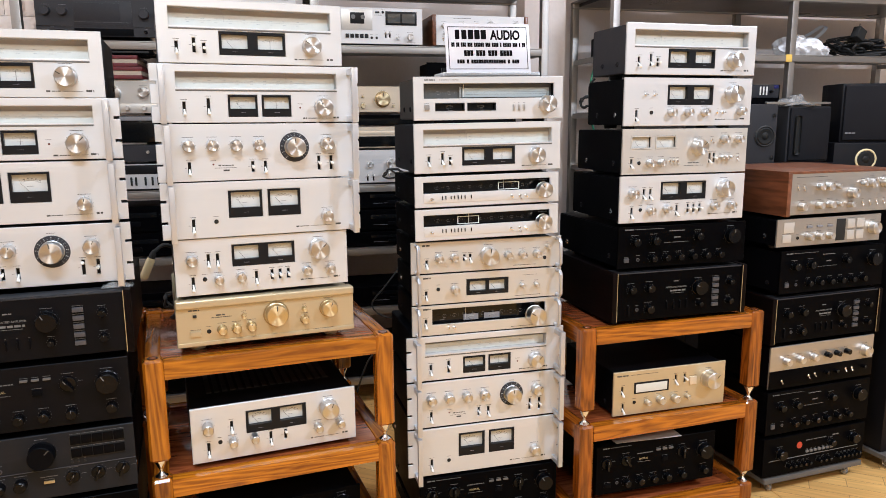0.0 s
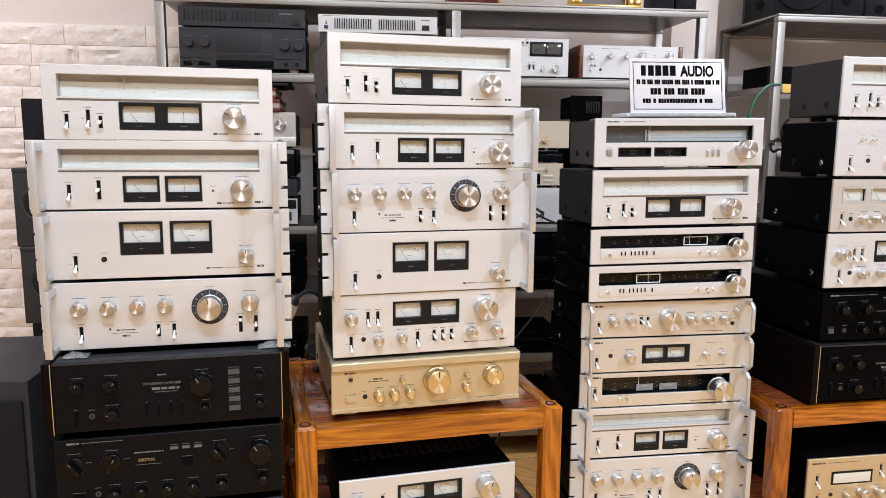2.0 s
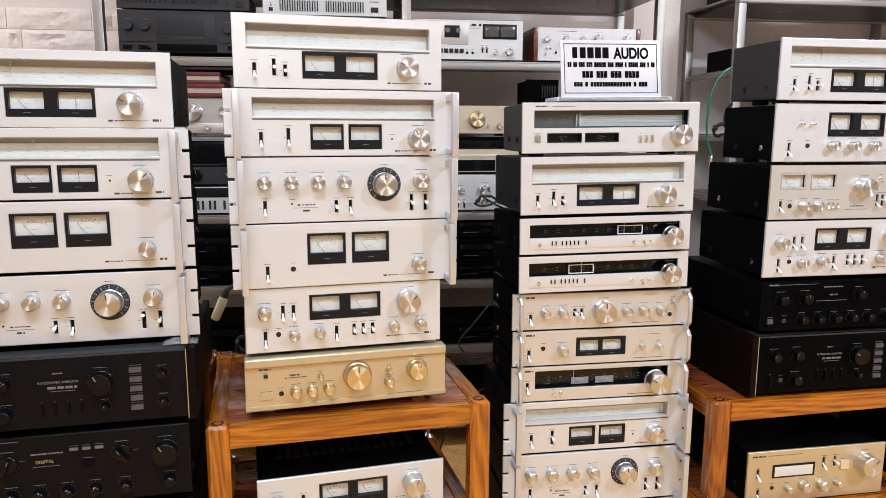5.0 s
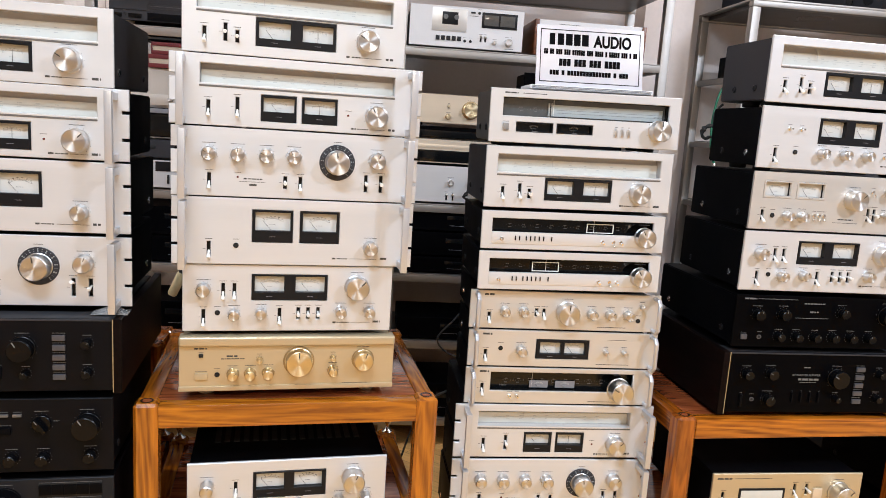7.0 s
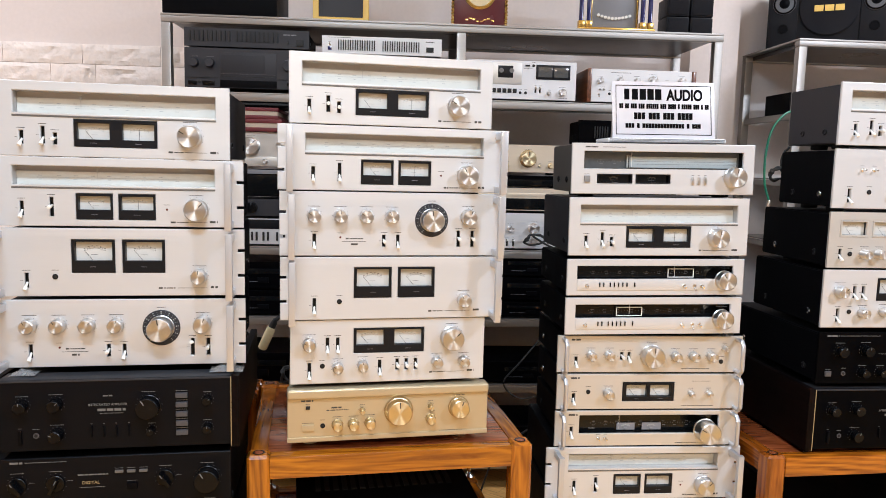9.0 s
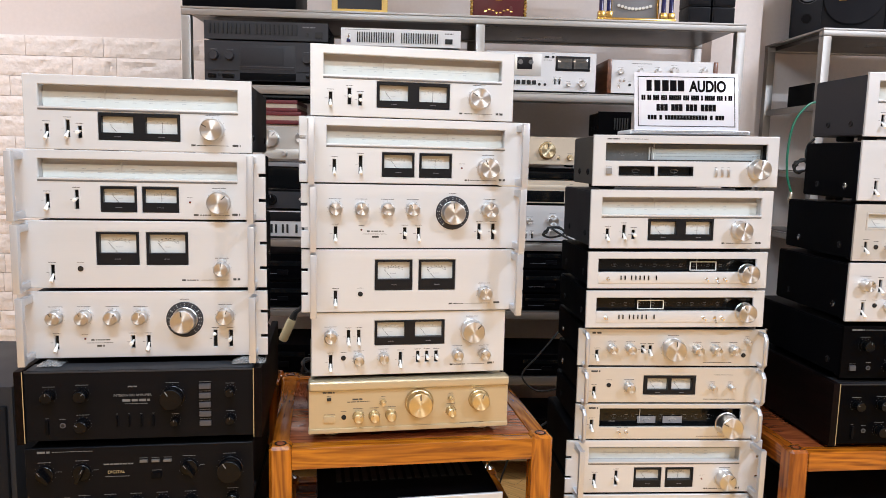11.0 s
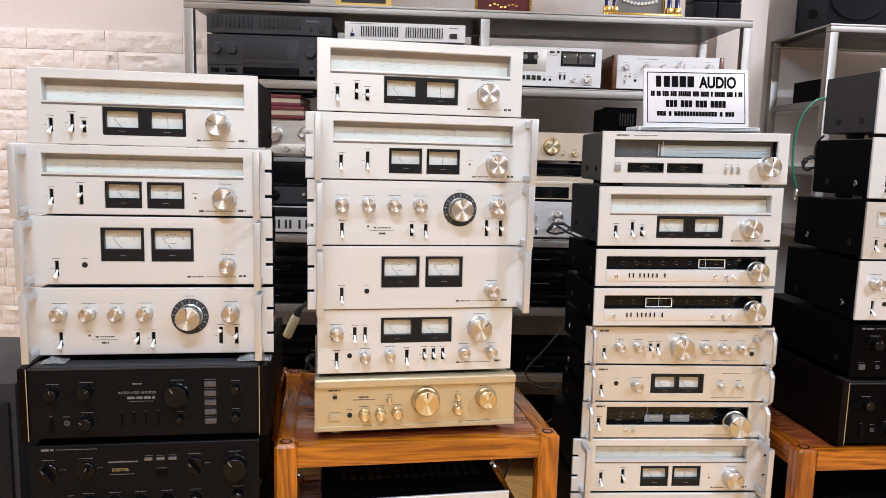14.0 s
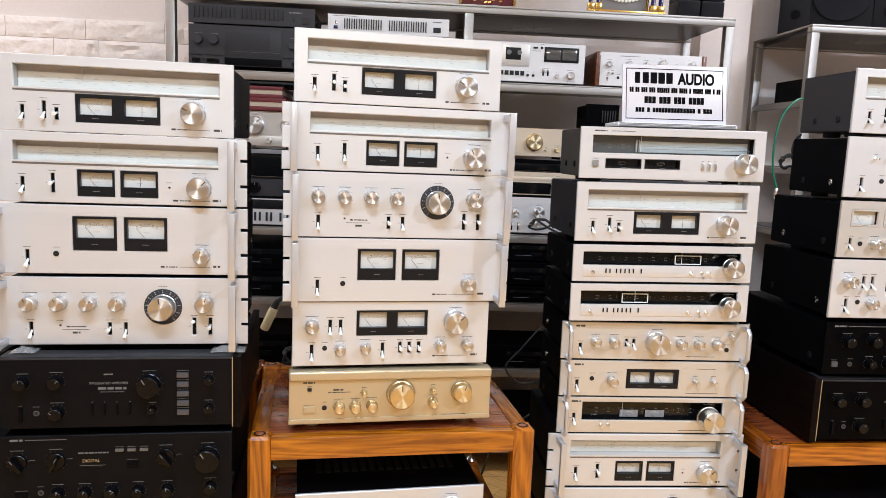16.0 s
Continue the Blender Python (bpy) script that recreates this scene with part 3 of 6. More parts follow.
            part("indicator_lamp", lathe([(0.0022, 0), (0.002, 0.0008), (0.001, 0.0014), (0, 0.0015)], 12), M_RED, root, "small red indicator lamp", pose(X(it[1]), -0.0002, Z(it[2])))
            dashes(marks, X(it[1]) - 0.006, X(it[1]) + 0.006, Z(it[2]) + 0.009, 0.001, rnd=rnd)
        elif k == "G":
            lever(root, X(it[1]), Z(it[2]), it[3] if len(it) > 3 else 25, M_CHROME, 0.014, 0.0026)
            part("collar", lathe([(0.0045, 0), (0.0042, 0.002), (0.003, 0.003), (0, 0.003)], 12), M_CHROME, root, "", pose(X(it[1]), -0.0002, Z(it[2])))
            dashes(marks, X(it[1]) - 0.005, X(it[1]) + 0.005, Z(it[2]) + 0.0095, 0.001, rnd=rnd)
        elif k == "B":
            part("button", box(X(it[1]), X(it[2]), -0.004, 0.001, Z(it[4]), Z(it[3]), 0.0008), it[5] if len(it) > 5 else M_BUTTON, root)
            if ticks:
                dashes(marks, X(it[1]), X(it[2]), Z(it[3]) + 0.0035, 0.001, rnd=rnd)
        elif k == "P":
            proud += 0.0004
            part("trim_panel", box(X(it[1]), X(it[2]), -0.0010 - proud, 0.001, Z(it[4]), Z(it[3]), 0.0005), it[5], root)
        elif k == "T":
            dashes(marks, X(it[1]), X(it[2]), Z(it[3]), it[4] if len(it) > 4 else 0.0016, rnd=rnd)
        elif k == "X":
            letters(it[3], it[4], it[5], root, X(it[1]), -0.0004, Z(it[2]))
        elif k == "W":
            x0, x1, z0, z1 = X(it[1]), X(it[2]), Z(it[4]), Z(it[3])
            kind, dep = it[5], 0.020
            light = kind == "pale"
            inner = M_DIALTOP if light else M_DIALBK
            win = part("dial_window", tray(x0, x1, z0, z1, thick - 0.001, thick + dep), inner, root, "recessed tuning dial window", angle=0)
            dm = {"pale": M_DIAL, "black": M_DIALBK, "smoked": M_DIALGR}[kind]
            yb = thick + dep - 0.004
            part("tuning_scale", box(x0 + 0.0005, x1 - 0.0005, yb, yb + 0.002, z0 + 0.0005, z1 - (z1 - z0) * (0.28 if light else 0.02)), dm, win, "printed tuning scale", angle=0)
            bm = bmesh.new()
            for row, hh in ((0.50, 0.0016), (0.30, 0.0013)):
                for i in range(9):
                    px = x0 + (x1 - x0) * (0.12 + 0.085 * i + rnd.uniform(-0.004, 0.004))
                    dashes(bm, px - 0.004, px + 0.003, z0 + (z1 - z0) * row, hh, yb - 0.0003, rnd)
            if kind != "pale":
                for i in range(44):
                    px = x0 + (x1 - x0) * (0.1 + 0.018 * i)
                    box(px - 0.0002, px + 0.0002, yb - 0.0003, yb, z0 + (z1 - z0) * 0.38, z0 + (z1 - z0) * (0.43 if i % 4 else 0.47), 0, bm)
            else:
                for row in (0.40,):
                    box(x0 + (x1 - x0) * 0.1, x0 + (x1 - x0) * 0.9, yb - 0.0003, yb, z0 + (z1 - z0) * row - 0.0002, z0 + (z1 - z0) * row + 0.0002, 0, bm)
            tagged(part("scale_print", bm, M_FAINT if light else M_PRINTL, win, angle=0), kind="stuff")
            px = x0 + (x1 - x0) * it[6]
            bm = box(px - 0.0004, px + 0.0004, yb - 0.004, yb - 0.003, z0 + (z1 - z0) * (0.35 if light else 0.1), z1 - 0.001)
            if light:
                box(px - 0.005, px + 0.005, yb - 0.006, yb - 0.003, z1 - (z1 - z0) * 0.12, z1 - 0.0005, 0.0008, bm)
                box(px - 0.0016, px + 0.0016, yb - 0.006, yb - 0.003, z1 - (z1 - z0) * 0.3, z1 - (z1 - z0) * 0.12, 0.0004, bm)
            part("dial_pointer", bm, M_DIALTOP if light else M_LEVER, win, "tuning pointer", angle=0)
            if light:
                part("sill", box(x0 - 0.001, x1 + 0.001, -0.0012, thick + 0.010, z0 - 0.0028, z0 + 0.001, 0.0007), M_SILVER, win, "bright ledge below the dial")
                part("lower_strip", box(x0 - 0.001, x1 + 0.001, -0.0008, thick + 0.006, z0 - 0.0062, z0 - 0.0028, 0.0005), M_GAP, win, "dark grey strip under the ledge")
            for q in it[7:]:
                fx0, fx1, fv0, fv1 = X(q[0]), X(q[1]), Z(q[3]), Z(q[2])
                if q[4] == "frame":
                    bm = bmesh.new()
                    for a in ((fx0, fx1, fv1 - 0.0018, fv1), (fx0, fx1, fv0, fv0 + 0.0018), (fx0, fx0 + 0.0018, fv0, fv1), (fx1 - 0.0018, fx1, fv0, fv1)):
                        box(a[0], a[1], yb - 0.010, yb - 0.008, a[2], a[3], 0, bm)
                    part("station_frame", bm, M_LEVER, win, "white station marker frame", angle=0)
                else:
                    meter_face(win, fx0, fx1, fv0, fv1, yb - 0.004, M_BUTTON)
        elif k in "MD":
            x0, x1, z0, z1 = X(it[1]), X(it[2]), Z(it[4]), Z(it[3])
            bez = part("meter_bezel", plate(x1 - x0 - 0.0006, z1 - z0 - 0.0006, 0.006, [(X(q[0]) - x0, X(q[1]) - x0, Z(it[6]) - z0, Z(it[5]) - z0) for q in it[7:]], 0.0008),
                       M_SILVER2 if k == "D" else M_BEZEL, root, "charcoal meter bezel" if k == "M" else "silver meter frame", pose(x0 + 0.0003, -0.0012, z0 + 0.0003), angle=25)
            for i, q in enumerate(it[7:]):
                fx0, fx1 = X(q[0]), X(q[1])
                part("meter_recess", tray(fx0 - x0, fx1 - x0, Z(it[6]) - z0, Z(it[5]) - z0, 0.0055, 0.013), M_BEZEL, bez, angle=0)
                meter_face(bez, fx0 - x0, fx1 - x0, Z(it[6]) - z0, Z(it[5]) - z0, 0.011, centre=len(q) > 2)
            bm = bmesh.new()
            for q in it[7:]:
                cx = (X(q[0]) + X(q[1])) / 2 - x0
                dashes(bm, cx - 0.006, cx + 0.006, (Z(it[6]) - z0) * 0.5, 0.001, -0.0004, rnd)
            tagged(part("bezel_print", bm, M_BUTTON, bez, angle=0), kind="stuff")
    tagged(part("printed_markings", marks, printm, root, "fine printed legends", angle=0), kind="stuff")
    if handles == "rack":
        rack_handle(root, 0.024, h)
        rack_handle(root, w - 0.024, h)
    elif handles == "bow":
        bow_handle(root, 0.014, h)
        bow_handle(root, w - 0.014, h)
    return root

# ---------------------------------------------------------------- the room
RX0, RX1, RY0, RY1, RZ = -3.2, 4.8, -4.4, 3.70, 3.0


def slab(name, x0, x1, y0, y1, z0, z1, mat, label, category):
    ob = part(name, box(x0, x1, y0, y1, z0, z1), mat, None, angle=0)
    return tagged(ob, label, category, "", "structure")


floor = slab("floor", RX0 - 0.1, RX1 + 0.1, RY0 - 0.1, RY1 + 0.1, -0.12, -0.004, M_FLOORBASE, "honey parquet-pattern glazed floor tiles", "floor")
slab("ceiling", RX0 - 0.1, RX1 + 0.1, RY0 - 0.1, RY1 + 0.1, RZ, RZ + 0.1, M_CEIL, "plain white painted ceiling", "ceiling")
wall_n = slab("wall_north", RX0, RX1, RY1, RY1 + 0.1, 0, RZ, M_WALL, "off-white wall with white brick relief panels", "wall")
slab("wall_south", RX0, RX1, RY0 - 0.1, RY0, 0, RZ, M_WALLDIM, "unseen wall kept grey to temper reflections", "wall")
slab("wall_west", RX0 - 0.1, RX0, RY0, RY1, 0, RZ, M_WALL, "plain off-white painted wall", "wall")
slab("wall_east", RX1, RX1 + 0.1, RY0, RY1, 0, RZ, M_WALLDIM, "unseen wall kept grey to temper reflections", "wall")
slab("pillar", 1.48, 1.70, 3.57, RY1, 0, RZ, M_WALL, "off-white painted pillar in the back wall", "pillar")

# Housings added above the assumed lamps, all out of view.
for lx, ly, size, watts, col in LAMPS:
    fix = thing("assumed_ceiling_lamp", pose(lx, ly, 2.94), "long white housing of an unseen, assumed ceiling lamp", "lamp", "ceiling lamps")
    part("housing", box(-size / 2 - 0.03, size / 2 + 0.03, -0.14, 0.14, 0.0, 0.06, 0.006), M_WHITE, fix)
    for e in (-size / 2 - 0.035, size / 2 + 0.035):
        part("end_cap", box(e - 0.008, e + 0.008, -0.13, 0.13, -0.012, 0.05, 0.003), M_BUTTON, fix)

# ---------------------------------------------------------------- stacks: front left corner of a base in a stack's own frame
STACK = {"A": (-0.564, 1.746, 5.7), "B": (-0.0445, 1.8275, 7.8), "C": (0.560, 1.930, 1.0), "D": (1.15, 1.905, 2.0), "E": (1.736, 1.964, 5.0)}


def spot(s, x, z, y=0.0, turn=0.0, tip=0.0):
    ox, oy, a = STACK[s]
    return pose(ox, oy, 0, 0, 0, a) @ pose(x, y, z, 0, tip, turn)


def tuner_wide(m, h, seed, ptr, levers=(0, 0, 1), d=0.34, w=0.42):
    return hifi("stereo_tuner", m, w, h, d,
                [("W", 0.066, 0.939, 0.13, 0.43, "pale", ptr), ("M", 0.328, 0.687, 0.49, 0.86, 0.54, 0.76, (0.341, 0.482), (0.536, 0.674, 1)),
                 ("K", 0.83, 0.69, 0.0215), ("S", 0.10, 0.66, 0.84, levers[0]), ("S", 0.193, 0.60, 0.83, levers[1]), ("S", 0.246, 0.68, 0.84, levers[2]),
                 ("T", 0.735, 0.755, 0.905, 0.004), ("T", 0.76, 0.80, 0.905, 0.0024), ("T", 0.805, 0.90, 0.905, 0.0012), ("T", 0.915, 0.95, 0.90, 0.005)],
                M_SILVER, M_SLATE, "silver stereo tuner with pale dial window and twin meters", "tuner", group="silver tuners", seed=seed, feet=0.008)


def tuner_rack(m, h, seed, ptr, p2=0, w=0.462):
    return hifi("rack_tuner", m, w, h, 0.33,
                [("W", 0.12, 0.89, 0.13, 0.41, "pale", ptr), ("M", 0.36, 0.50, 0.52, 0.90, 0.56, 0.76, (0.369, 0.491)), ("M", 0.522, 0.663, 0.52, 0.90, 0.56, 0.76, (0.531, 0.654, 1)),
                 ("L", 0.707, 0.74), ("K", 0.82, 0.74, 0.0215), ("S", 0.153, 0.64, 0.85, 0), ("S", 0.267, 0.58, 0.86, p2),
                 ("T", 0.72, 0.74, 0.93, 0.004), ("T", 0.745, 0.79, 0.93, 0.0024), ("T", 0.795, 0.86, 0.93, 0.0011), ("T", 0.87, 0.90, 0.92, 0.005)],
                M_SILVER, M_BLACKM, "silver rack tuner with grab handles and notched ears", "tuner", ears=0.02, handles="rack", slots=True, group="silver rack units", seed=seed, feet=0.006)


def preamp_rack(m, h, seed, w=0.462, group="silver rack units"):
    return hifi("rack_preamplifier", m, w, h, 0.33,
                [("K", u, 0.38, 0.0137) for u in (0.153, 0.268, 0.382, 0.494)]
                + [("R", 0.67, 0.43, 0.0238, 0.0355), ("K", 0.832, 0.38, 0.0165), ("S", 0.153, 0.66, 0.87, 0), ("S", 0.46, 0.67, 0.86, 1), ("S", 0.522, 0.67, 0.86, 0),
                   ("S", 0.791, 0.60, 0.86, 1 if seed % 2 else 2), ("S", 0.853, 0.60, 0.86, 1), ("L", 0.268, 0.71), ("T", 0.292, 0.307, 0.73, 0.0035), ("T", 0.31, 0.368, 0.73, 0.0025), ("T", 0.275, 0.38, 0.775, 0.0012), ("T", 0.315, 0.345, 0.82, 0.0045)],
                M_SILVER, M_BLACKM, "silver rack preamplifier with large black-ringed volume knob", "preamplifier", ears=0.02, handles="rack", slots=True, group=group, seed=seed, feet=0.006)


def power_rack(m, h, seed, w=0.462):
    return hifi("rack_power_amplifier", m, w, h, 0.36,
                [("M", 0.33, 0.498, 0.165, 0.655, 0.20, 0.48, (0.342, 0.487)), ("M", 0.527, 0.691, 0.165, 0.655, 0.20, 0.48, (0.538, 0.680)),
                 ("S", 0.153, 0.655, 0.88, 0), ("J", 0.265, 0.71), ("K", 0.824, 0.71, 0.0145), ("T", 0.665, 0.68, 0.885, 0.004), ("T", 0.685, 0.73, 0.885, 0.0024), ("T", 0.74, 0.855, 0.885, 0.0011), ("T", 0.868, 0.895, 0.875, 0.005)],
                M_SILVER, M_BLACKM, "silver rack power amplifier with two square meters", "power amplifier", ears=0.02, handles="rack", slots=True, group="silver rack units", seed=seed, feet=0.006)


def amp_meters(m, w, h, seed, kind=0, vents=False, d=0.36):
    base = [("T", 0.72, 0.735, 0.87, 0.004), ("T", 0.74, 0.80, 0.87, 0.0024), ("T", 0.81, 0.90, 0.87, 0.0011), ("T", 0.915, 0.95, 0.86, 0.005)]
    meters = ("M", 0.328, 0.689, 0.14, 0.53, 0.17, 0.41, (0.341, 0.482), (0.536, 0.676))
    if kind == 0:
        it = [meters, ("K", 0.83, 0.32, 0.0247), ("K", 0.10, 0.37, 0.0135), ("S", 0.193, 0.28, 0.49, 0), ("S", 0.246, 0.28, 0.49, 0), ("S", 0.10, 0.67, 0.90, 0), ("J", 0.167, 0.72),
              ("K", 0.246, 0.74, 0.011), ("K", 0.375, 0.72, 0.011), ("S", 0.463, 0.65, 0.87, 0), ("S", 0.553, 0.64, 0.82, 1), ("S", 0.60, 0.64, 0.82, 1), ("S", 0.648, 0.64, 0.82, 1),
              ("K", 0.757, 0.70, 0.0115), ("K", 0.895, 0.70, 0.0115)]
    elif kind == 1:
        it = [("M", 0.33, 0.695, 0.17, 0.58, 0.20, 0.44, (0.345, 0.484), (0.535, 0.675)), ("K", 0.83, 0.32, 0.0235, M_KNOB, 0.036), ("K", 0.10, 0.35, 0.0135, M_KNOB, 0.030), ("S", 0.243, 0.31, 0.50, 0), ("S", 0.10, 0.65, 0.90, 0), ("J", 0.17, 0.66),
              ("K", 0.245, 0.68, 0.0105, M_KNOB, 0.026), ("K", 0.375, 0.66, 0.0105, M_KNOB, 0.026), ("S", 0.475, 0.62, 0.85, 0), ("S", 0.565, 0.62, 0.80, 2), ("K", 0.765, 0.66, 0.0108, M_KNOB, 0.026), ("K", 0.90, 0.64, 0.0108, M_KNOB, 0.026)]
    else:
        it = [("M", 0.34, 0.695, 0.15, 0.56, 0.19, 0.44, (0.353, 0.49), (0.543, 0.683)), ("K", 0.845, 0.33, 0.025), ("G", 0.165, 0.35, 0), ("G", 0.235, 0.35, 0), ("S", 0.10, 0.67, 0.90, 0), ("J", 0.215, 0.72),
              ("K", 0.37, 0.72, 0.011), ("K", 0.50, 0.72, 0.011), ("K", 0.63, 0.72, 0.011), ("G", 0.735, 0.72, 0), ("G", 0.78, 0.72, 0), ("K", 0.915, 0.70, 0.0115)]
    return hifi("integrated_amplifier", m, w, h, d, it + base, M_SILVER, M_BLACKM, "silver integrated amplifier with twin meters in a black bezel", "amplifier",
                group="silver amplifiers", seed=seed, feet=0.008, vents=vents)


def amp_black_wood(m, w, h, seed, face=M_BLACKP):
    it = [("K", 0.11, 0.35, 0.011), ("K", 0.255, 0.34, 0.012), ("K", 0.65, 0.40, 0.0215), ("K", 0.255, 0.77, 0.012), ("K", 0.66, 0.75, 0.007), ("K", 0.90, 0.33, 0.0085), ("K", 0.90, 0.74, 0.0085), ("J", 0.165, 0.78), ("B", 0.09, 0.105, 0.70, 0.90, M_BLACKM),
          ("X", 0.475, 0.38, "INTEGRATED AMPLIFIER", 0.0065, M_PRINTL), ("T", 0.43, 0.55, 0.44, 0.0055), ("T", 0.455, 0.495, 0.24, 0.003), ("T", 0.44, 0.54, 0.49, 0.0012)]
    it += [("B", 0.765, 0.815, v, v + 0.075, M_BTNDK) for v in (0.22, 0.355, 0.49, 0.625, 0.76)]
    it += [("B", 0.40 + 0.053 * i, 0.408 + 0.053 * i, 0.66, 0.82, M_BLACKM) for i in range(4)]
    root = hifi("integrated_amplifier", m, w, h, 0.40, it, face, M_BLACKM, "black integrated amplifier with dark wooden sides and gold edging", "amplifier", M_KBLACK,
                group="black amplifiers", seed=seed, feet=0.012, wood_sides=M_WOODBLK, printm=M_PRINTL)
    # Lighter strip added to carry the light that catches the black top plate.
    part("top_sheen", box(0.001, w - 0.001, -0.001, 0.055, h - 0.0045, h - 0.0005, 0.0015), M_SPKTOP, root, "grey strip standing in for sheen on the top plate")
    for x in (-0.0004, w + 0.0004):
        part("edge_trim", box(x - 0.0007, x + 0.0007, -0.0050, -0.0038, 0.010, h), M_PRINTG, root, "thin gold edge strip")
    return root


def amp_black(m, w, h, seed, kind=0, label="black integrated amplifier with rows of black knobs", face=M_BLACKP):
    if kind == 0:
        it = [("H", 0.085, 0.36, 0.0165), ("H", 0.25, 0.35, 0.0165), ("H", 0.72, 0.33, 0.0165), ("K", 0.90, 0.36, 0.0235, M_KBLACK, 0.026), ("K", 0.255, 0.80, 0.011), ("K", 0.37, 0.80, 0.011), ("K", 0.485, 0.80, 0.011), ("K", 0.60, 0.80, 0.011), ("K", 0.725, 0.80, 0.011), ("K", 0.91, 0.78, 0.011),
              ("X", 0.40, 0.38, "DIGITAL", 0.0085, M_PRINTG), ("T", 0.345, 0.475, 0.25, 0.003), ("T", 0.35, 0.46, 0.425, 0.0012), ("T", 0.055, 0.11, 0.055, 0.0045), ("T", 0.12, 0.30, 0.055, 0.0014), ("J", 0.18, 0.79), ("B", 0.07, 0.125, 0.78, 0.86, M_BLACKM)]
        it += [("B", 0.505 + 0.052 * i, 0.54 + 0.052 * i, 0.20, 0.235, M_GAP) for i in range(3)] + [("B", 0.555, 0.60, 0.38, 0.47, M_BLACKM)]
    elif kind == 1:
        it = [("K", 0.57, 0.29, 0.0270, M_BLACKM, 0.030), ("P", 0.70, 0.955, 0.06, 0.225, M_DARK), ("P", 0.70, 0.955, 0.265, 0.43, M_DARK), ("K", 0.46, 0.72, 0.0125), ("K", 0.36, 0.73, 0.0125), ("K", 0.14, 0.30, 0.012), ("H", 0.70, 0.71, 0.0145), ("H", 0.82, 0.70, 0.0145), ("H", 0.935, 0.69, 0.0145), ("T", 0.55, 0.63, 0.66, 0.0018), ("B", 0.565, 0.615, 0.72, 0.76, M_PRINTG)]
        it += [("B", 0.703 + 0.0505 * i, 0.7515 + 0.0505 * i, v, v + 0.135, M_BLACKM) for i in range(5) for v in (0.075, 0.28)] + [("B", 0.70 + 0.03 * i, 0.708 + 0.03 * i, 0.465, 0.50, M_DARK) for i in range(3)]
        it += [("P", 0.0, 1.0, 0.545, 0.553, M_BTNDK), ("J", 0.37, 0.48)]
    else:
        it = [("K", 0.88, 0.33, 0.022), ("K", 0.13, 0.36, 0.012), ("K", 0.28, 0.35, 0.012), ("K", 0.62, 0.30, 0.011), ("J", 0.16, 0.80)] + [("K", 0.27 + 0.105 * i, 0.78, 0.0095) for i in range(6)]
        it += [("T", 0.05, 0.12, 0.07, 0.004), ("T", 0.13, 0.36, 0.07, 0.0014), ("B", 0.05, 0.085, 0.75, 0.85, M_BTNDK), ("T", 0.40, 0.52, 0.14, 0.003), ("T", 0.44, 0.49, 0.30, 0.004), ("T", 0.36, 0.55, 0.42, 0.0014)]
    return hifi("integrated_amplifier", m, w, h, 0.39, it, M_GREYP if kind == 1 else face, M_BLACKM, label, "amplifier", M_KBLACK, group="black amplifiers", seed=seed, feet=0.014, printm=M_PRINTL)


# ---- stack on the floor beside the wall
tuner_wide(spot("A", 0.0, 1.295, 0.0), 0.146, 11, 0.315, (0, 0, 1), w=0.414)
tuner_rack(spot("A", -0.034, 1.166), 0.136, 12, 0.40, 1, 0.473)
power_rack(spot("A", -0.030, 1.031), 0.137, 13, 0.470)
preamp_rack(spot("A", -0.028, 0.892), 0.138, 14, 0.469)
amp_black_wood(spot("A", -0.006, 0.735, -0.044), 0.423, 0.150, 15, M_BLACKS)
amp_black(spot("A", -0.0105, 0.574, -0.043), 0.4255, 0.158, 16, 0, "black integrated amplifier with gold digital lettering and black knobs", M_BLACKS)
amp_black(spot("A", -0.0105, 0.410, -0.045), 0.4255, 0.164, 17, 1, "black integrated amplifier with push-button rows and a large knob")
amp_black(spot("A", -0.010, 0.212, -0.043), 0.424, 0.198, 18, 2)
amp_black(spot("A", -0.010, 0.0, -0.043), 0.424, 0.212, 19, 0)

# ---- stack on the wooden rack, middle
tuner_wide(spot("B", 0.0, 1.374), 0.149, 21, 0.33, (0, 1, 1))
tuner_rack(spot("B", -0.0225, 1.242), 0.138, 22, 0.68, 0, 0.482)
preamp_rack(spot("B", -0.019, 1.107), 0.138, 23, 0.477)
power_rack(spot("B", -0.018, 0.972), 0.138, 24, 0.474)
amp_meters(spot("B", 0.002, 0.831, 0.006), 0.418, 0.145, 25, 0)
amp_meters(spot("B", 0.012, 0.400, 0.010), 0.418, 0.152, 26, 1, True)
amp_black(spot("B", 0.02, 0.128, 0.02), 0.42, 0.135, 27, 2)

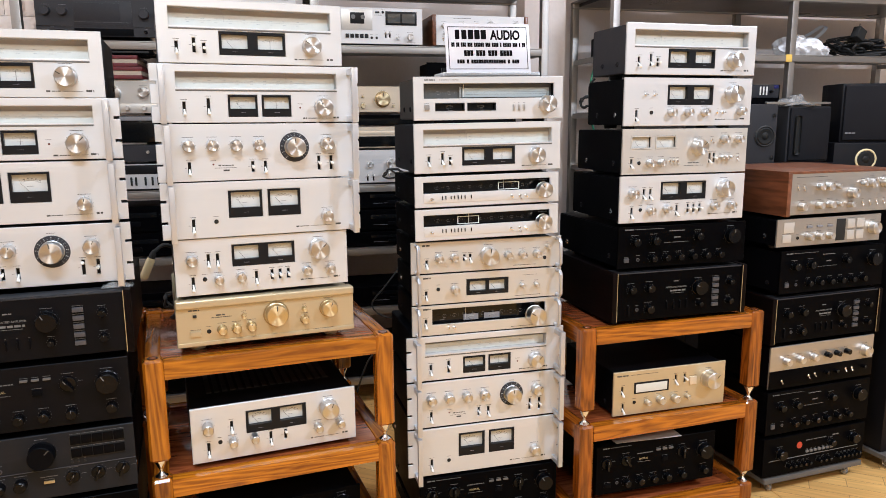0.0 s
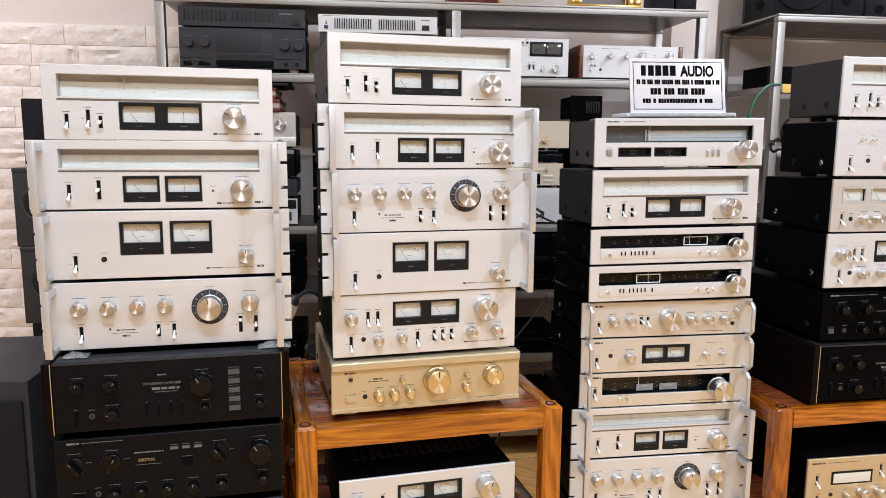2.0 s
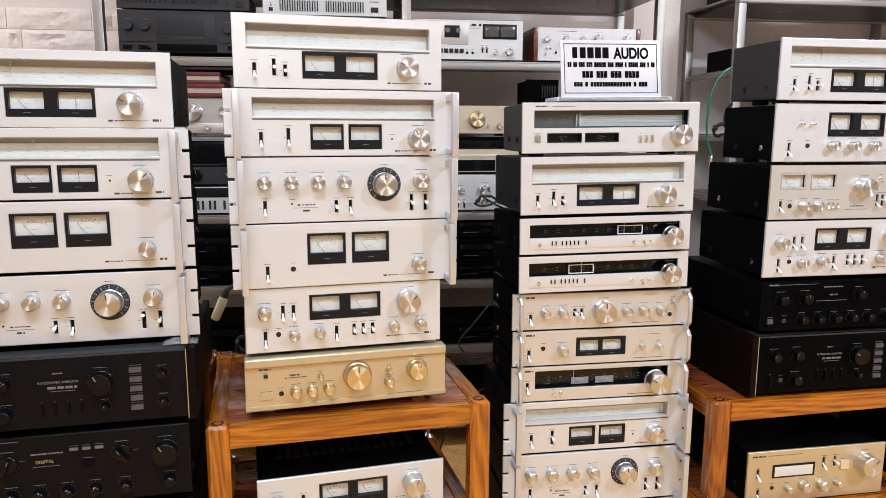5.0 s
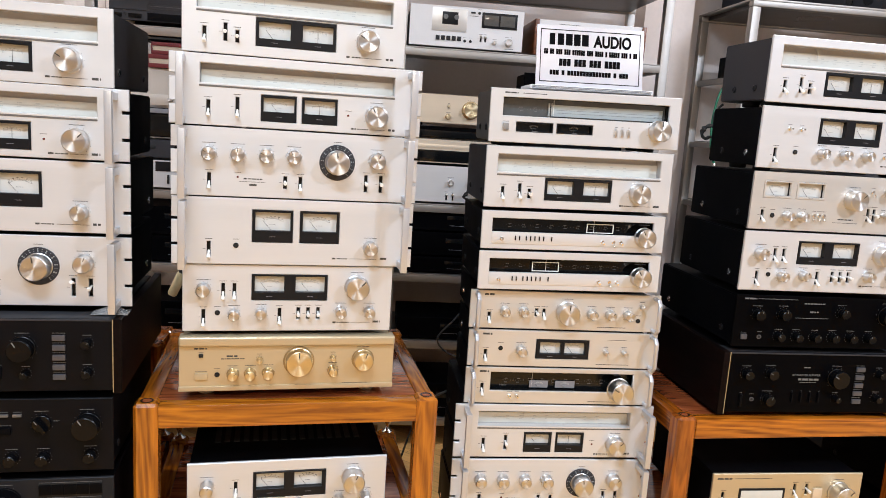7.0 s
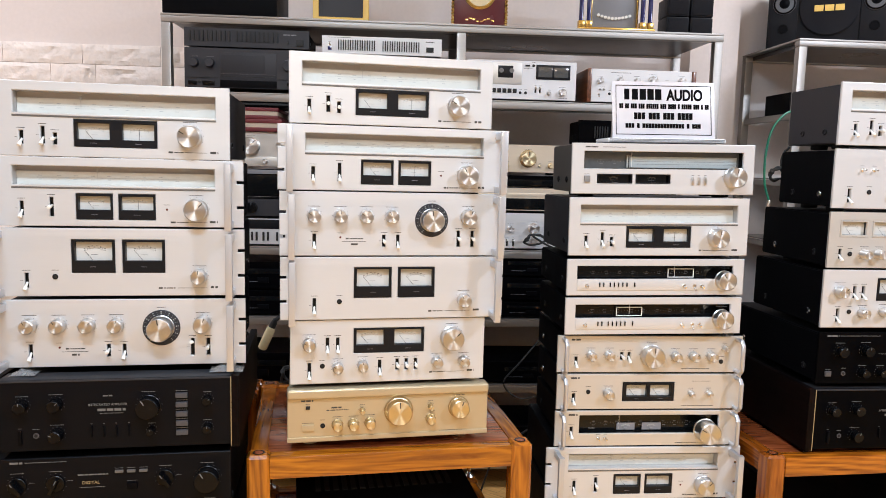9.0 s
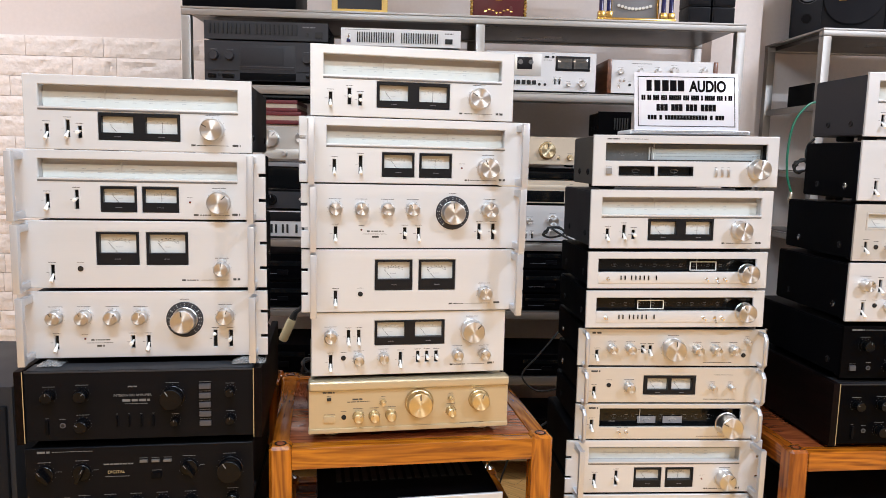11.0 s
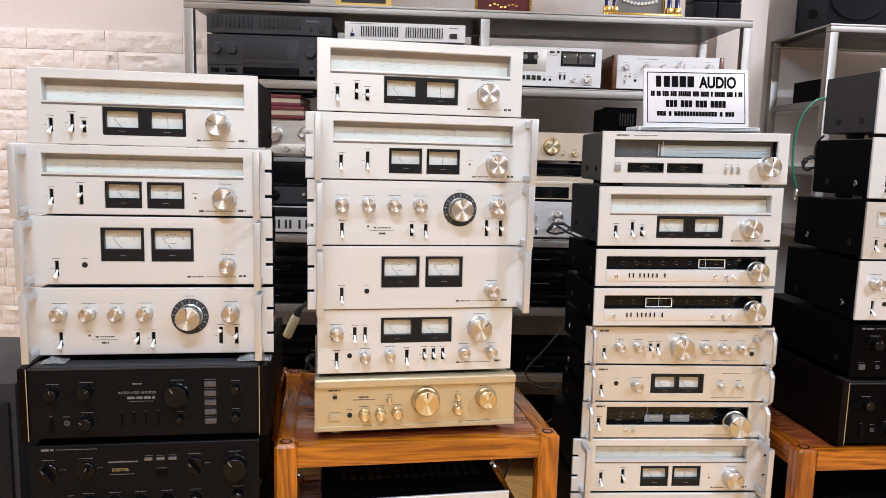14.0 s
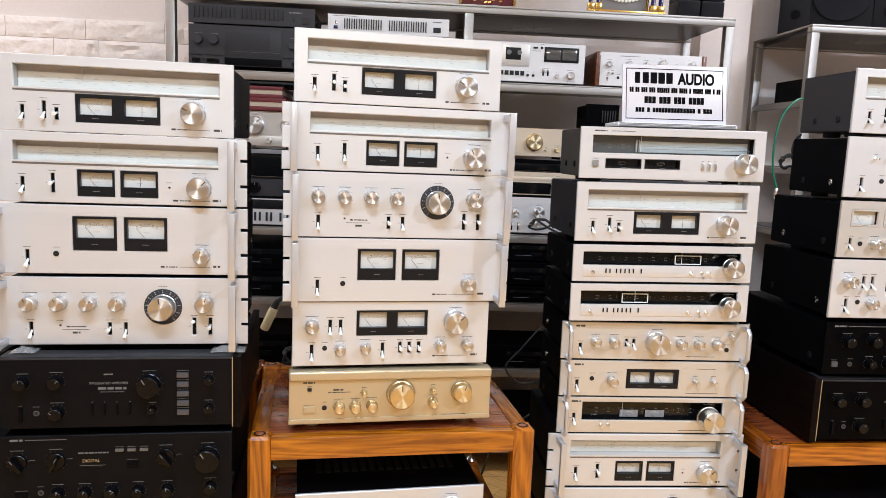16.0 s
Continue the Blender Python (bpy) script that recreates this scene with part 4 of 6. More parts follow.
gold = hifi("integrated_amplifier", spot("B", -0.0035, 0.6935, 0.0), 0.434, 0.134, 0.40,
            [("K", 0.555, 0.47, 0.0275), ("K", 0.855, 0.45, 0.0205), ("K", 0.25, 0.70, 0.0105), ("K", 0.33, 0.70, 0.0105), ("K", 0.413, 0.69, 0.0105), ("K", 0.715, 0.66, 0.0095),
             ("K", 0.373, 0.43, 0.005), ("K", 0.714, 0.41, 0.005), ("B", 0.075, 0.133, 0.68, 0.80, M_GOLD), ("B", 0.092, 0.113, 0.31, 0.37, M_DARK), ("J", 0.177, 0.71),
             ("T", 0.07, 0.13, 0.21, 0.004), ("T", 0.22, 0.27, 0.36, 0.004), ("T", 0.195, 0.305, 0.41, 0.0024), ("T", 0.76, 0.88, 0.92, 0.001)],
            M_GOLD, M_GOLD, "champagne gold integrated amplifier with gold knobs and round feet", "amplifier", M_KGOLD, seed=28, feet=0.024, foot_mat=M_KGOLD, thick=0.012)
part("top_moulding", box(-0.0005, 0.4345, -0.008, 0.03, 0.116, 0.1365, 0.006, seg=4), M_GOLD, gold, "rounded gold top moulding")
part("bottom_moulding", box(-0.0005, 0.4345, -0.004, 0.02, 0.022, 0.032, 0.002), M_GOLD, gold)

# ---- tall stack of tuners
t1 = hifi("stereo_tuner", spot("C", 0.0, 1.241, 0.0, 0, -0.7), 0.421, 0.120, 0.19,
          [("W", 0.07, 0.94, 0.16, 0.50, "smoked", 0.31), ("M", 0.145, 0.34, 0.61, 0.79, 0.63, 0.77, (0.150, 0.335)), ("M", 0.36, 0.55, 0.61, 0.79, 0.63, 0.77, (0.365, 0.545, 1)), ("B", 0.072, 0.104, 0.64, 0.77, M_SPKGR),
           ("B", 0.666, 0.678, 0.65, 0.80, M_KSIDE), ("B", 0.699, 0.711, 0.65, 0.80, M_KSIDE), ("B", 0.732, 0.744, 0.65, 0.80, M_KSIDE), ("K", 0.89, 0.655, 0.0225), ("T", 0.075, 0.145, 0.075, 0.0034), ("T", 0.17, 0.30, 0.075, 0.0016)],
          M_SILVER, M_TAUPE, "silver stereo tuner with smoked dial glass and slim meters", "tuner", seed=31, feet=0.008)
part("scale_strip", box(0.139, 0.388, 0.0198, 0.0212, 0.067, 0.0915, 0.0004), M_STRIP, t1, "pale blue-grey scale strip")
for z in (0.0745, 0.0804):
    part("scale_line", box(0.147, 0.381, 0.0194, 0.0200, z, z + 0.0005), M_GAP, t1, angle=0)
part("pointer_block", box(0.130, 0.1335, 0.0170, 0.0210, 0.0665, 0.0945, 0.0008), M_FAINT, t1, "pale pointer carriage bar")
part("pointer_block", box(0.1365, 0.1385, 0.0170, 0.0210, 0.0665, 0.0945, 0.0008), M_FAINT, t1, "pale pointer carriage bar")
for ch in [c for c in t1.children if c.name.startswith("meter_bezel")]:
    for q in ch.children:
        if q.name.startswith("meter_card"):
            q.data.materials[0] = M_DIALBK
            for k in q.children:
                k.data.materials[0] = M_PRINTL
tuner_wide(spot("C", 0.0, 1.102, 0.0, 0, -0.7), 0.139, 32, 0.34, (0, 0, 1), 0.27, 0.417)
for z, h, seed, fr, ptr in ((1.014, 0.088, 33, (0.588, 0.735), 0.64), (0.9235, 0.090, 34, (0.305, 0.455), 0.36)):
    hifi("stereo_tuner", spot("C", 0.0, z, 0.0, 0, -0.7), 0.414, h, 0.28,
         [("W", 0.06, 0.94, 0.19, 0.55, "black", ptr, (fr[0], fr[1], 0.28, 0.53, "frame")), ("P", 0.06, 0.94, 0.555, 0.86, M_SILVER), ("K", 0.89, 0.58, 0.0215), ("G", 0.115, 0.73, 0), ("T", 0.50, 0.56, 0.73, 0.0022), ("T", 0.48, 0.58, 0.78, 0.0008),
          ("G", 0.67, 0.74, 10), ("G", 0.73, 0.74, 40), ("G", 0.77, 0.74, 10)] + [("B", u - 0.003, u + 0.003, 0.64, 0.76, M_KBLACK) for u in (0.19, 0.213, 0.25, 0.274, 0.298, 0.322, 0.346, 0.39)],
         M_SILVER, M_BLACKM, "slim silver tuner with black dial and chrome-framed station marker", "tuner", group="slim black-dial tuners", seed=seed, feet=0.005, ticks=False)
AUX = dict(ears=0.018, handles="bow", feet=0.004)
hifi("rack_preamplifier", spot("C", -0.010, 0.8315, 0.018), 0.443, 0.091, 0.30,
     [("T", 0.075, 0.125, 0.11, 0.005), ("S", 0.105, 0.58, 0.80, 0), ("K", 0.185, 0.53, 0.0105), ("K", 0.285, 0.53, 0.0105), ("S", 0.355, 0.45, 0.66, 1), ("S", 0.395, 0.45, 0.66, 0), ("K", 0.515, 0.54, 0.0255), ("K", 0.645, 0.55, 0.011), ("K", 0.74, 0.55, 0.011), ("K", 0.835, 0.55, 0.011),
      ("K", 0.905, 0.33, 0.0055), ("J", 0.89, 0.70), ("T", 0.68, 0.83, 0.90, 0.0016)],
     M_SILVER2, M_BLACKM, "silver preamplifier with curved handles and a row of knobs", "preamplifier", group="silver units with curved handles", seed=35, **AUX)
hifi("rack_power_amplifier", spot("C", -0.008, 0.743, 0.018), 0.443, 0.088, 0.30,
     [("T", 0.075, 0.125, 0.11, 0.005), ("S", 0.095, 0.55, 0.80, 0), ("J", 0.175, 0.50), ("K", 0.285, 0.55, 0.0115), ("M", 0.365, 0.645, 0.23, 0.77, 0.31, 0.64, (0.385, 0.497), (0.515, 0.625)), ("K", 0.735, 0.55, 0.006), ("K", 0.83, 0.55, 0.006), ("T", 0.69, 0.86, 0.90, 0.0016), ("T", 0.74, 0.84, 0.20, 0.001)],
     M_SILVER2, M_BLACKM, "silver power amplifier with curved handles and two small meters", "power amplifier", group="silver units with curved handles", seed=36, **AUX)
hifi("rack_tuner", spot("C", -0.009, 0.654, 0.018), 0.442, 0.089, 0.30,
     [("T", 0.075, 0.125, 0.11, 0.005), ("S", 0.093, 0.45, 0.70, 0), ("W", 0.137, 0.90, 0.13, 0.65, "black", 0.30, (0.36, 0.46, 0.42, 0.62, "m"), (0.50, 0.605, 0.42, 0.62, "m")), ("X", 0.205, 0.50, "STEREO", 0.0045, M_PRINTL), ("K", 0.825, 0.55, 0.0265, M_KNOB, 0.036), ("G", 0.245, 0.78, 0), ("G", 0.285, 0.78, 0), ("T", 0.67, 0.82, 0.92, 0.0016)],
     M_SILVER2, M_BLACKM, "silver tuner with curved handles and a wide black dial", "tuner", group="silver units with curved handles", seed=37, **AUX)
tuner_rack(spot("C", -0.026, 0.520, 0.018), 0.134, 38, 0.30, 1, 0.472)
preamp_rack(spot("C", -0.026, 0.380, 0.018), 0.140, 39, 0.472)
power_rack(spot("C", -0.026, 0.232, 0.018), 0.148, 40, 0.472)
amp_black(spot("C", 0.005, 0.074, 0.010), 0.425, 0.158, 41, 0, "black integrated amplifier under the silver tuner stack")
amp_black(spot("C", 0.005, 0.0, 0.0), 0.425, 0.075, 42, 2)

# ---- stack on the second wooden rack
tuner_wide(spot("D", 0.0, 1.363), 0.146, 51, 0.25, (0, 0, 1), 0.20)
amp_meters(spot("D", -0.001, 1.222), 0.417, 0.141, 52, 2, False, 0.22)
hifi("integrated_amplifier", spot("D", -0.001, 1.089), 0.411, 0.133, 0.28,
     [("D", 0.065, 0.235, 0.15, 0.45, 0.18, 0.41, (0.075, 0.225)), ("D", 0.262, 0.435, 0.15, 0.45, 0.18, 0.41, (0.272, 0.425)), ("K", 0.605, 0.42, 0.0225), ("G", 0.715, 0.26, 40), ("K", 0.81, 0.25, 0.0115), ("K", 0.925, 0.25, 0.0115), ("S", 0.075, 0.66, 0.84, 0), ("J", 0.135, 0.75), ("K", 0.22, 0.75, 0.0105), ("K", 0.31, 0.75, 0.0105),
      ("G", 0.385, 0.72, 60), ("G", 0.415, 0.72, 60), ("G", 0.445, 0.72, 60), ("S", 0.705, 0.56, 0.78, 0), ("S", 0.74, 0.56, 0.78, 1), ("K", 0.79, 0.66, 0.0055), ("K", 0.825, 0.66, 0.0055), ("K", 0.86, 0.66, 0.0055), ("G", 0.93, 0.66, 60), ("T", 0.53, 0.62, 0.77, 0.003), ("T", 0.50, 0.65, 0.83, 0.0012)],
     M_SILVER2, M_BLACKM, "warm silver amplifier with open white meters and many knobs", "amplifier", seed=53, feet=0.006)
amp_meters(spot("D", -0.004, 0.948), 0.415, 0.142, 54, 0, False, 0.30)
amp_black(spot("D", -0.007, 0.811, -0.004), 0.430, 0.135, 55, 2)
amp_black_wood(spot("D", -0.006, 0.657, -0.006), 0.424, 0.156, 56)
hifi("integrated_amplifier", spot("D", 0.010, 0.352, 0.02), 0.392, 0.150, 0.33,
     [("P", 0.185, 0.495, 0.27, 0.53, M_BEZEL), ("P", 0.20, 0.48, 0.31, 0.50, M_DIAL), ("S", 0.56, 0.20, 0.40, 0), ("S", 0.64, 0.20, 0.40, 1), ("K", 0.85, 0.36, 0.027, M_KNOB, 0.034), ("B", 0.68, 0.74, 0.28, 0.46, M_CHAMP), ("S", 0.08, 0.34, 0.52, 0), ("S", 0.09, 0.74, 0.92, 0), ("J", 0.19, 0.72), ("K", 0.30, 0.74, 0.008), ("K", 0.42, 0.72, 0.0125), ("K", 0.55, 0.73, 0.0125), ("K", 0.66, 0.72, 0.007), ("T", 0.03, 0.13, 0.09, 0.005), ("T", 0.15, 0.40, 0.09, 0.0016)],
     M_GOLD, M_BLACKM, "champagne gold integrated amplifier with a small level window", "amplifier", seed=57, feet=0.012)
amp_black(spot("D", -0.040, 0.100, 0.02), 0.42, 0.172, 58, 0)

# ---- stack on a wheeled board
pre = [("K", 0.19 + 0.085 * i, 0.34, r) for i, r in enumerate((0.0, 0.0115, 0.0135, 0.008)) if r] + [("K", 0.60, 0.52, 0.0175), ("K", 0.70, 0.30, 0.008), ("K", 0.78, 0.30, 0.015), ("K", 0.92, 0.30, 0.016), ("K", 0.11, 0.80, 0.0125), ("K", 0.28, 0.79, 0.0115), ("K", 0.39, 0.78, 0.0125), ("K", 0.47, 0.78, 0.008), ("K", 0.59, 0.80, 0.010)]
pre += [("G", 0.07, 0.32, 60), ("G", 0.13, 0.34, 60), ("G", 0.72, 0.76, 60), ("G", 0.79, 0.76, 60), ("G", 0.86, 0.76, 60), ("G", 0.93, 0.76, 60), ("T", 0.05, 0.35, 0.10, 0.0018)]
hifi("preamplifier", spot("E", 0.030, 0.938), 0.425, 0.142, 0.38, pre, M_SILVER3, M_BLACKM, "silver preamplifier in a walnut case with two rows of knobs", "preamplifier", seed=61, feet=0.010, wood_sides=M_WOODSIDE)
part("case_top", box(-0.016, 0.441, -0.002, 0.384, 0.1395, 0.147, 0.002), M_WOODSIDE, bpy.data.objects["preamplifier"], "walnut case top")
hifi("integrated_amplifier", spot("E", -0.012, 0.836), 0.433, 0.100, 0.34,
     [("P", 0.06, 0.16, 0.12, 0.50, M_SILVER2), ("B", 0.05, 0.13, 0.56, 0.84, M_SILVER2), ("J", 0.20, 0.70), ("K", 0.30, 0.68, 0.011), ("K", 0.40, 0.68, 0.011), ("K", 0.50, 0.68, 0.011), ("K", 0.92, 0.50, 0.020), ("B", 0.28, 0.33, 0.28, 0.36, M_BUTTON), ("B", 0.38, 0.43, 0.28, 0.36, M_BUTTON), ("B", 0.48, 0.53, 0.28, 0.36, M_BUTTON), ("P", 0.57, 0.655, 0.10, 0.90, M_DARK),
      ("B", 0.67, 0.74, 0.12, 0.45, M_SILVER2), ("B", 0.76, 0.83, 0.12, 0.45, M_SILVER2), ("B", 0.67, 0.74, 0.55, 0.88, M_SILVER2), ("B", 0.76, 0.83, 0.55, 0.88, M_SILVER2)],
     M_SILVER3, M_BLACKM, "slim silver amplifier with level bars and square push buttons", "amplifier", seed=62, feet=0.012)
amp_black(spot("E", 0.012, 0.680), 0.44, 0.154, 63, 2)
amp_black_wood(spot("E", 0.006, 0.520), 0.436, 0.160, 64)
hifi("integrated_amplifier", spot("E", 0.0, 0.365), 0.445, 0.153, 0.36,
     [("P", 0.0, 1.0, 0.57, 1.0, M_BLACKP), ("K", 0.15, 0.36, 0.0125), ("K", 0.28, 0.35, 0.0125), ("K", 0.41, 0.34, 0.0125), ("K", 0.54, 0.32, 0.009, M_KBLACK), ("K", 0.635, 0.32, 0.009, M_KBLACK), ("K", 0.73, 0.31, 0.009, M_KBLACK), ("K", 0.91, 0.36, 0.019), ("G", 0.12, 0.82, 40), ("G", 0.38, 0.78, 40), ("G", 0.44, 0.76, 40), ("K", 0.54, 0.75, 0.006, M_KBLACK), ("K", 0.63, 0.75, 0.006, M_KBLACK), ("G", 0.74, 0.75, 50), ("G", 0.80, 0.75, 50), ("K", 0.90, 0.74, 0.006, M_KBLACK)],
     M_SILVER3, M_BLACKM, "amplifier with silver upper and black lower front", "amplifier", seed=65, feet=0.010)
amp_black(spot("E", 0.0, 0.200), 0.447, 0.163, 66, 2)
ka = hifi("karaoke_amplifier", spot("E", 0.0, 0.058), 0.443, 0.142, 0.38,
     [("K", 0.16, 0.42, 0.017), ("K", 0.66, 0.36, 0.011), ("K", 0.88, 0.34, 0.017), ("P", 0.06, 0.94, 0.585, 0.60, M_PRINTL), ("T", 0.42, 0.62, 0.20, 0.003), ("T", 0.68, 0.74, 0.18, 0.005)]
     + [("B", 0.42 + 0.04 * i, 0.445 + 0.04 * i, 0.46, 0.52, M_PRINTL) for i in range(7)] + [("K", u, 0.78, 0.0055) for u in (0.25, 0.30, 0.35, 0.40, 0.45, 0.55, 0.60, 0.65, 0.74, 0.78, 0.82, 0.86, 0.90, 0.94)],
     M_BLACKP, M_BLACKM, "black karaoke amplifier with a red emblem on a wheeled board", "amplifier", M_KBLACK, seed=67, feet=0.006, printm=M_PRINTL)
part("emblem", lathe([(0.0115, 0), (0.0115, 0.001), (0.0095, 0.0014), (0.009, 0.0008), (0.004, 0.0008), (0.0035, 0.0014), (0, 0.0014)], 28), M_EMBLEM, ka, "round orange-red emblem", pose(0.152, -0.0002, 0.102))


def trolley(m, w, d, z):
    root = thing("wheeled_board", m, "low wheeled board on four small castors", "trolley", "wheeled boards")
    part("board", box(0, w, 0, d, z - 0.018, z, 0.002), M_TAUPE, root)
    for x in (0.045, w - 0.045):
        for y in (0.03, d - 0.05):
            c = part("castor", box(x - 0.012, x + 0.012, y - 0.014, y + 0.014, z - 0.026, z - 0.018), M_STEEL, root, angle=0)
            part("wheel", lathe([(0.012, -0.009), (0.0165, -0.007), (0.0165, 0.007), (0.012, 0.009), (0, 0.009)], 20), M_CLEAR, c, "milky plastic castor wheel", pose(x, y, 0.0168, 0, 0, 65))
    return root


trolley(spot("E", 0.01, 0, -0.004), 0.43, 0.40, 0.058)


# ---------------------------------------------------------------- wooden racks
def wooden_rack(m, w, d, tops, label, rail=M_WOODRED, side=M_WOODREDY, upright=M_WOODREDV):
    """A varnished rack: per level four posts with round holes, a framed deck, and metal spikes to the level below."""
    root = thing("wooden_rack", m, label, "rack", "wooden racks")
    pw = 0.046
    for i, (top, foot) in enumerate(tops):
        bt = top - 0.006
        for a, b, c, e in ((pw, w - pw, 0.004, pw - 0.006), (pw, w - pw, d - pw + 0.006, d - 0.004)):
            part("rail", box(a, b, c, e, bt - 0.046, bt, 0.003), rail, root, "varnished front or back rail")
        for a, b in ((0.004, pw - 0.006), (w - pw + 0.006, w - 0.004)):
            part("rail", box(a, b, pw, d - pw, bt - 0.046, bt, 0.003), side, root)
        part("deck", box(pw - 0.008, w - pw + 0.008, pw - 0.008, d - pw + 0.008, bt - 0.024, bt - 0.003, 0.001), M_WOODDECK, root, "reddish varnished deck board")
        for x in (0, w - pw):
            for y in (0, d - pw):
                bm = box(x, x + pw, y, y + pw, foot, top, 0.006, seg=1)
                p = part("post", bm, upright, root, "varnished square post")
                part("hole_rim", lathe([(0.0125, 0.0), (0.0125, 0.0007), (0.0105, 0.0010), (0.0100, 0.0004), (0, 0.0004)], 24, axis="z"), M_WOODBLK, p, "dark rim of a round hole", pose(x + pw / 2, y + pw / 2, top))
                part("hole_plug", lathe([(0.0088, 0.0004), (0.0085, 0.0009), (0, 0.0009)], 20, axis="z"), M_WOODDECK, p, "reddish wooden plug", pose(x + pw / 2, y + pw / 2, top))
                if i < len(tops) - 1:
                    nxt = tops[i + 1][0]
                    part("spike", lathe([(0.0150, 0.001), (0.0155, 0.003), (0.0120, 0.006), (0.0065, 0.010), (0.0040, 0.015), (0.0060, 0.022), (0.0125, foot - nxt - 0.010), (0.0145, foot - nxt - 0.004), (0.0145, foot - nxt), (0, foot - nxt)], 24, axis="z"), M_CHROME, root, "chrome cone spike and cup", pose(x + pw / 2, y + pw / 2, nxt))
    return root


wooden_rack(pose(-0.124, 1.7835, 0, 0, 0, 6.8), 0.610, 0.53, ((0.702, 0.448), (0.402, 0.152), (0.112, 0.0)), "varnished red-brown wooden rack holding the middle stack")
wooden_rack(pose(1.031, 1.872, 0, 0, 0, 4.0), 0.636, 0.53, ((0.662, 0.412), (0.366, 0.126), (0.086, 0.0)), "darker red-brown varnished wooden rack holding amplifiers", M_WOODDK, M_WOODDKY, M_WOODDKV)
wooden_rack(pose(-0.8385, 2.146, 0, 0, 0, 2.0), 0.660, 0.165, ((0.702, 0.445), (0.402, 0.152), (0.112, 0.0)), "dark red-brown wooden rack behind the stack by the wall", M_WOODDK, M_WOODDKY, M_WOODDKV)


# ---------------------------------------------------------------- steel shelving
def steel_shelf(m, xs, d, levels, top, label):
    root = thing("steel_shelf", m, label, "shelf", "steel shelves")
    r = 0.017
    for x in xs:
        for y in (0, d):
            part("post", box(x - r, x + r, y - r, y + r, 0.0, top - 0.0315, 0.003), M_STEEL, root, "square stainless steel post")
    for z in levels:
        a, b = xs[0] - r - 0.001, xs[-1] + r + 0.001
        if z == top:
            part("shelf_board", box(a, b, -r, d + r, z - 0.008, z, 0.001), M_STEEL, root)
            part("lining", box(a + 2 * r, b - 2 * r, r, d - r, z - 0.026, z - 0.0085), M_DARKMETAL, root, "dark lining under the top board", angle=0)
            for y in (0, d):
                part("shelf_rail", box(a, b, y - r, y + r, z - 0.031, z - 0.0085, 0.003), M_STEEL, root)
        else:
            part("shelf_board", box(a + 2 * r, b - 2 * r, -r - 0.002, d, z - 0.005, z, 0.001), M_STEEL, root)
            part("shelf_rail", box(a + 2 * r, b - 2 * r, -r - 0.004, -r + 0.016, z - 0.032, z - 0.0055, 0.002), M_STEEL, root)
            for x in (xs[0], xs[-1]):
                part("side_rail", box(x - 0.008, x + 0.008, r, d - r, z - 0.030, z - 0.006, 0.002), M_STEEL, root)
    return root


steel_shelf(pose(0, 3.145, 0), (-0.678, 0.412, 1.412), 0.42, (1.836, 1.558, 0.982, 0.708, 0.440, 0.12), 1.836, "stainless steel shelving against the back wall, full of hi-fi")
steel_shelf(pose(0, 3.20, 0), (1.782, 2.740, 3.70), 0.44, (1.842, 1.556, 1.285, 1.02, 0.60, 0.12), 1.842, "stainless steel shelving with loudspeakers and cables")
right_shelf = bpy.data.objects["steel_shelf.001"]
for x in (1.802, 2.700):
    part("tape", box(x, x + 0.034, -0.0225, -0.018, 1.522, 1.5575, 0.0005), M_YELLOW, right_shelf, "yellow-brown tape round the shelf end")
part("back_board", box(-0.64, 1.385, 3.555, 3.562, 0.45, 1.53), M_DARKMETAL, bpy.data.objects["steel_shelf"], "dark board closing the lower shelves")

# ---------------------------------------------------------------- things on the shelves by the back wall
BACK = 3.125


def back(x, z, y=BACK, turn=0.0):
    return pose(x, y, z, 0, 0, turn)


def level_bars(w, u0, u1, n, v0, v1):
    return [("B", u0 + (u1 - u0) * i / n, u0 + (u1 - u0) * i / n + 0.42 * (u1 - u0) / n, v0, v1, M_DARK) for i in range(n)]


hifi("av_receiver", back(-0.612, 1.558), 0.455, 0.158, 0.33,
     [("K", 0.085, 0.38, 0.0165, M_SLATE), ("K", 0.215, 0.38, 0.0165, M_SLATE), ("K", 0.84, 0.42, 0.018, M_SLATE), ("P", 0.295, 0.745, 0.10, 0.78, M_SLATE), ("P", 0.295, 0.75, 0.80, 0.98, M_BLACKM), ("B", 0.03, 0.10, 0.84, 0.94, M_KBLACK), ("B", 0.15, 0.25, 0.84, 0.94, M_KBLACK), ("J", 0.125, 0.86), ("K", 0.845, 0.88, 0.006), ("K", 0.93, 0.88, 0.006), ("K", 0.95, 0.42, 0.018, M_SLATE),
      ("P", 0.305, 0.655, 0.16, 0.60, M_SPKTOP), ("P", 0.30, 0.74, 0.70, 0.715, M_DARK), ("P", 0.30, 0.74, 0.635, 0.645, M_BTNDK), ("P", 0.0, 0.285, 0.745, 0.755, M_DARK), ("P", 0.76, 1.0, 0.745, 0.755, M_DARK), ("T", 0.31, 0.42, 0.14, 0.0012), ("T", 0.66, 0.72, 0.2, 0.0011), ("T", 0.66, 0.72, 0.3, 0.0011), ("T", 0.66, 0.72, 0.4, 0.0011), ("T", 0.67, 0.71, 0.6, 0.005)],
     M_SLATE, M_BLACKM, "dark grey receiver with a drop-down front panel", "receiver", M_KBLACK, seed=71, feet=0.014, foot_mat=M_CHAMP, printm=M_BUTTON, ticks=False)
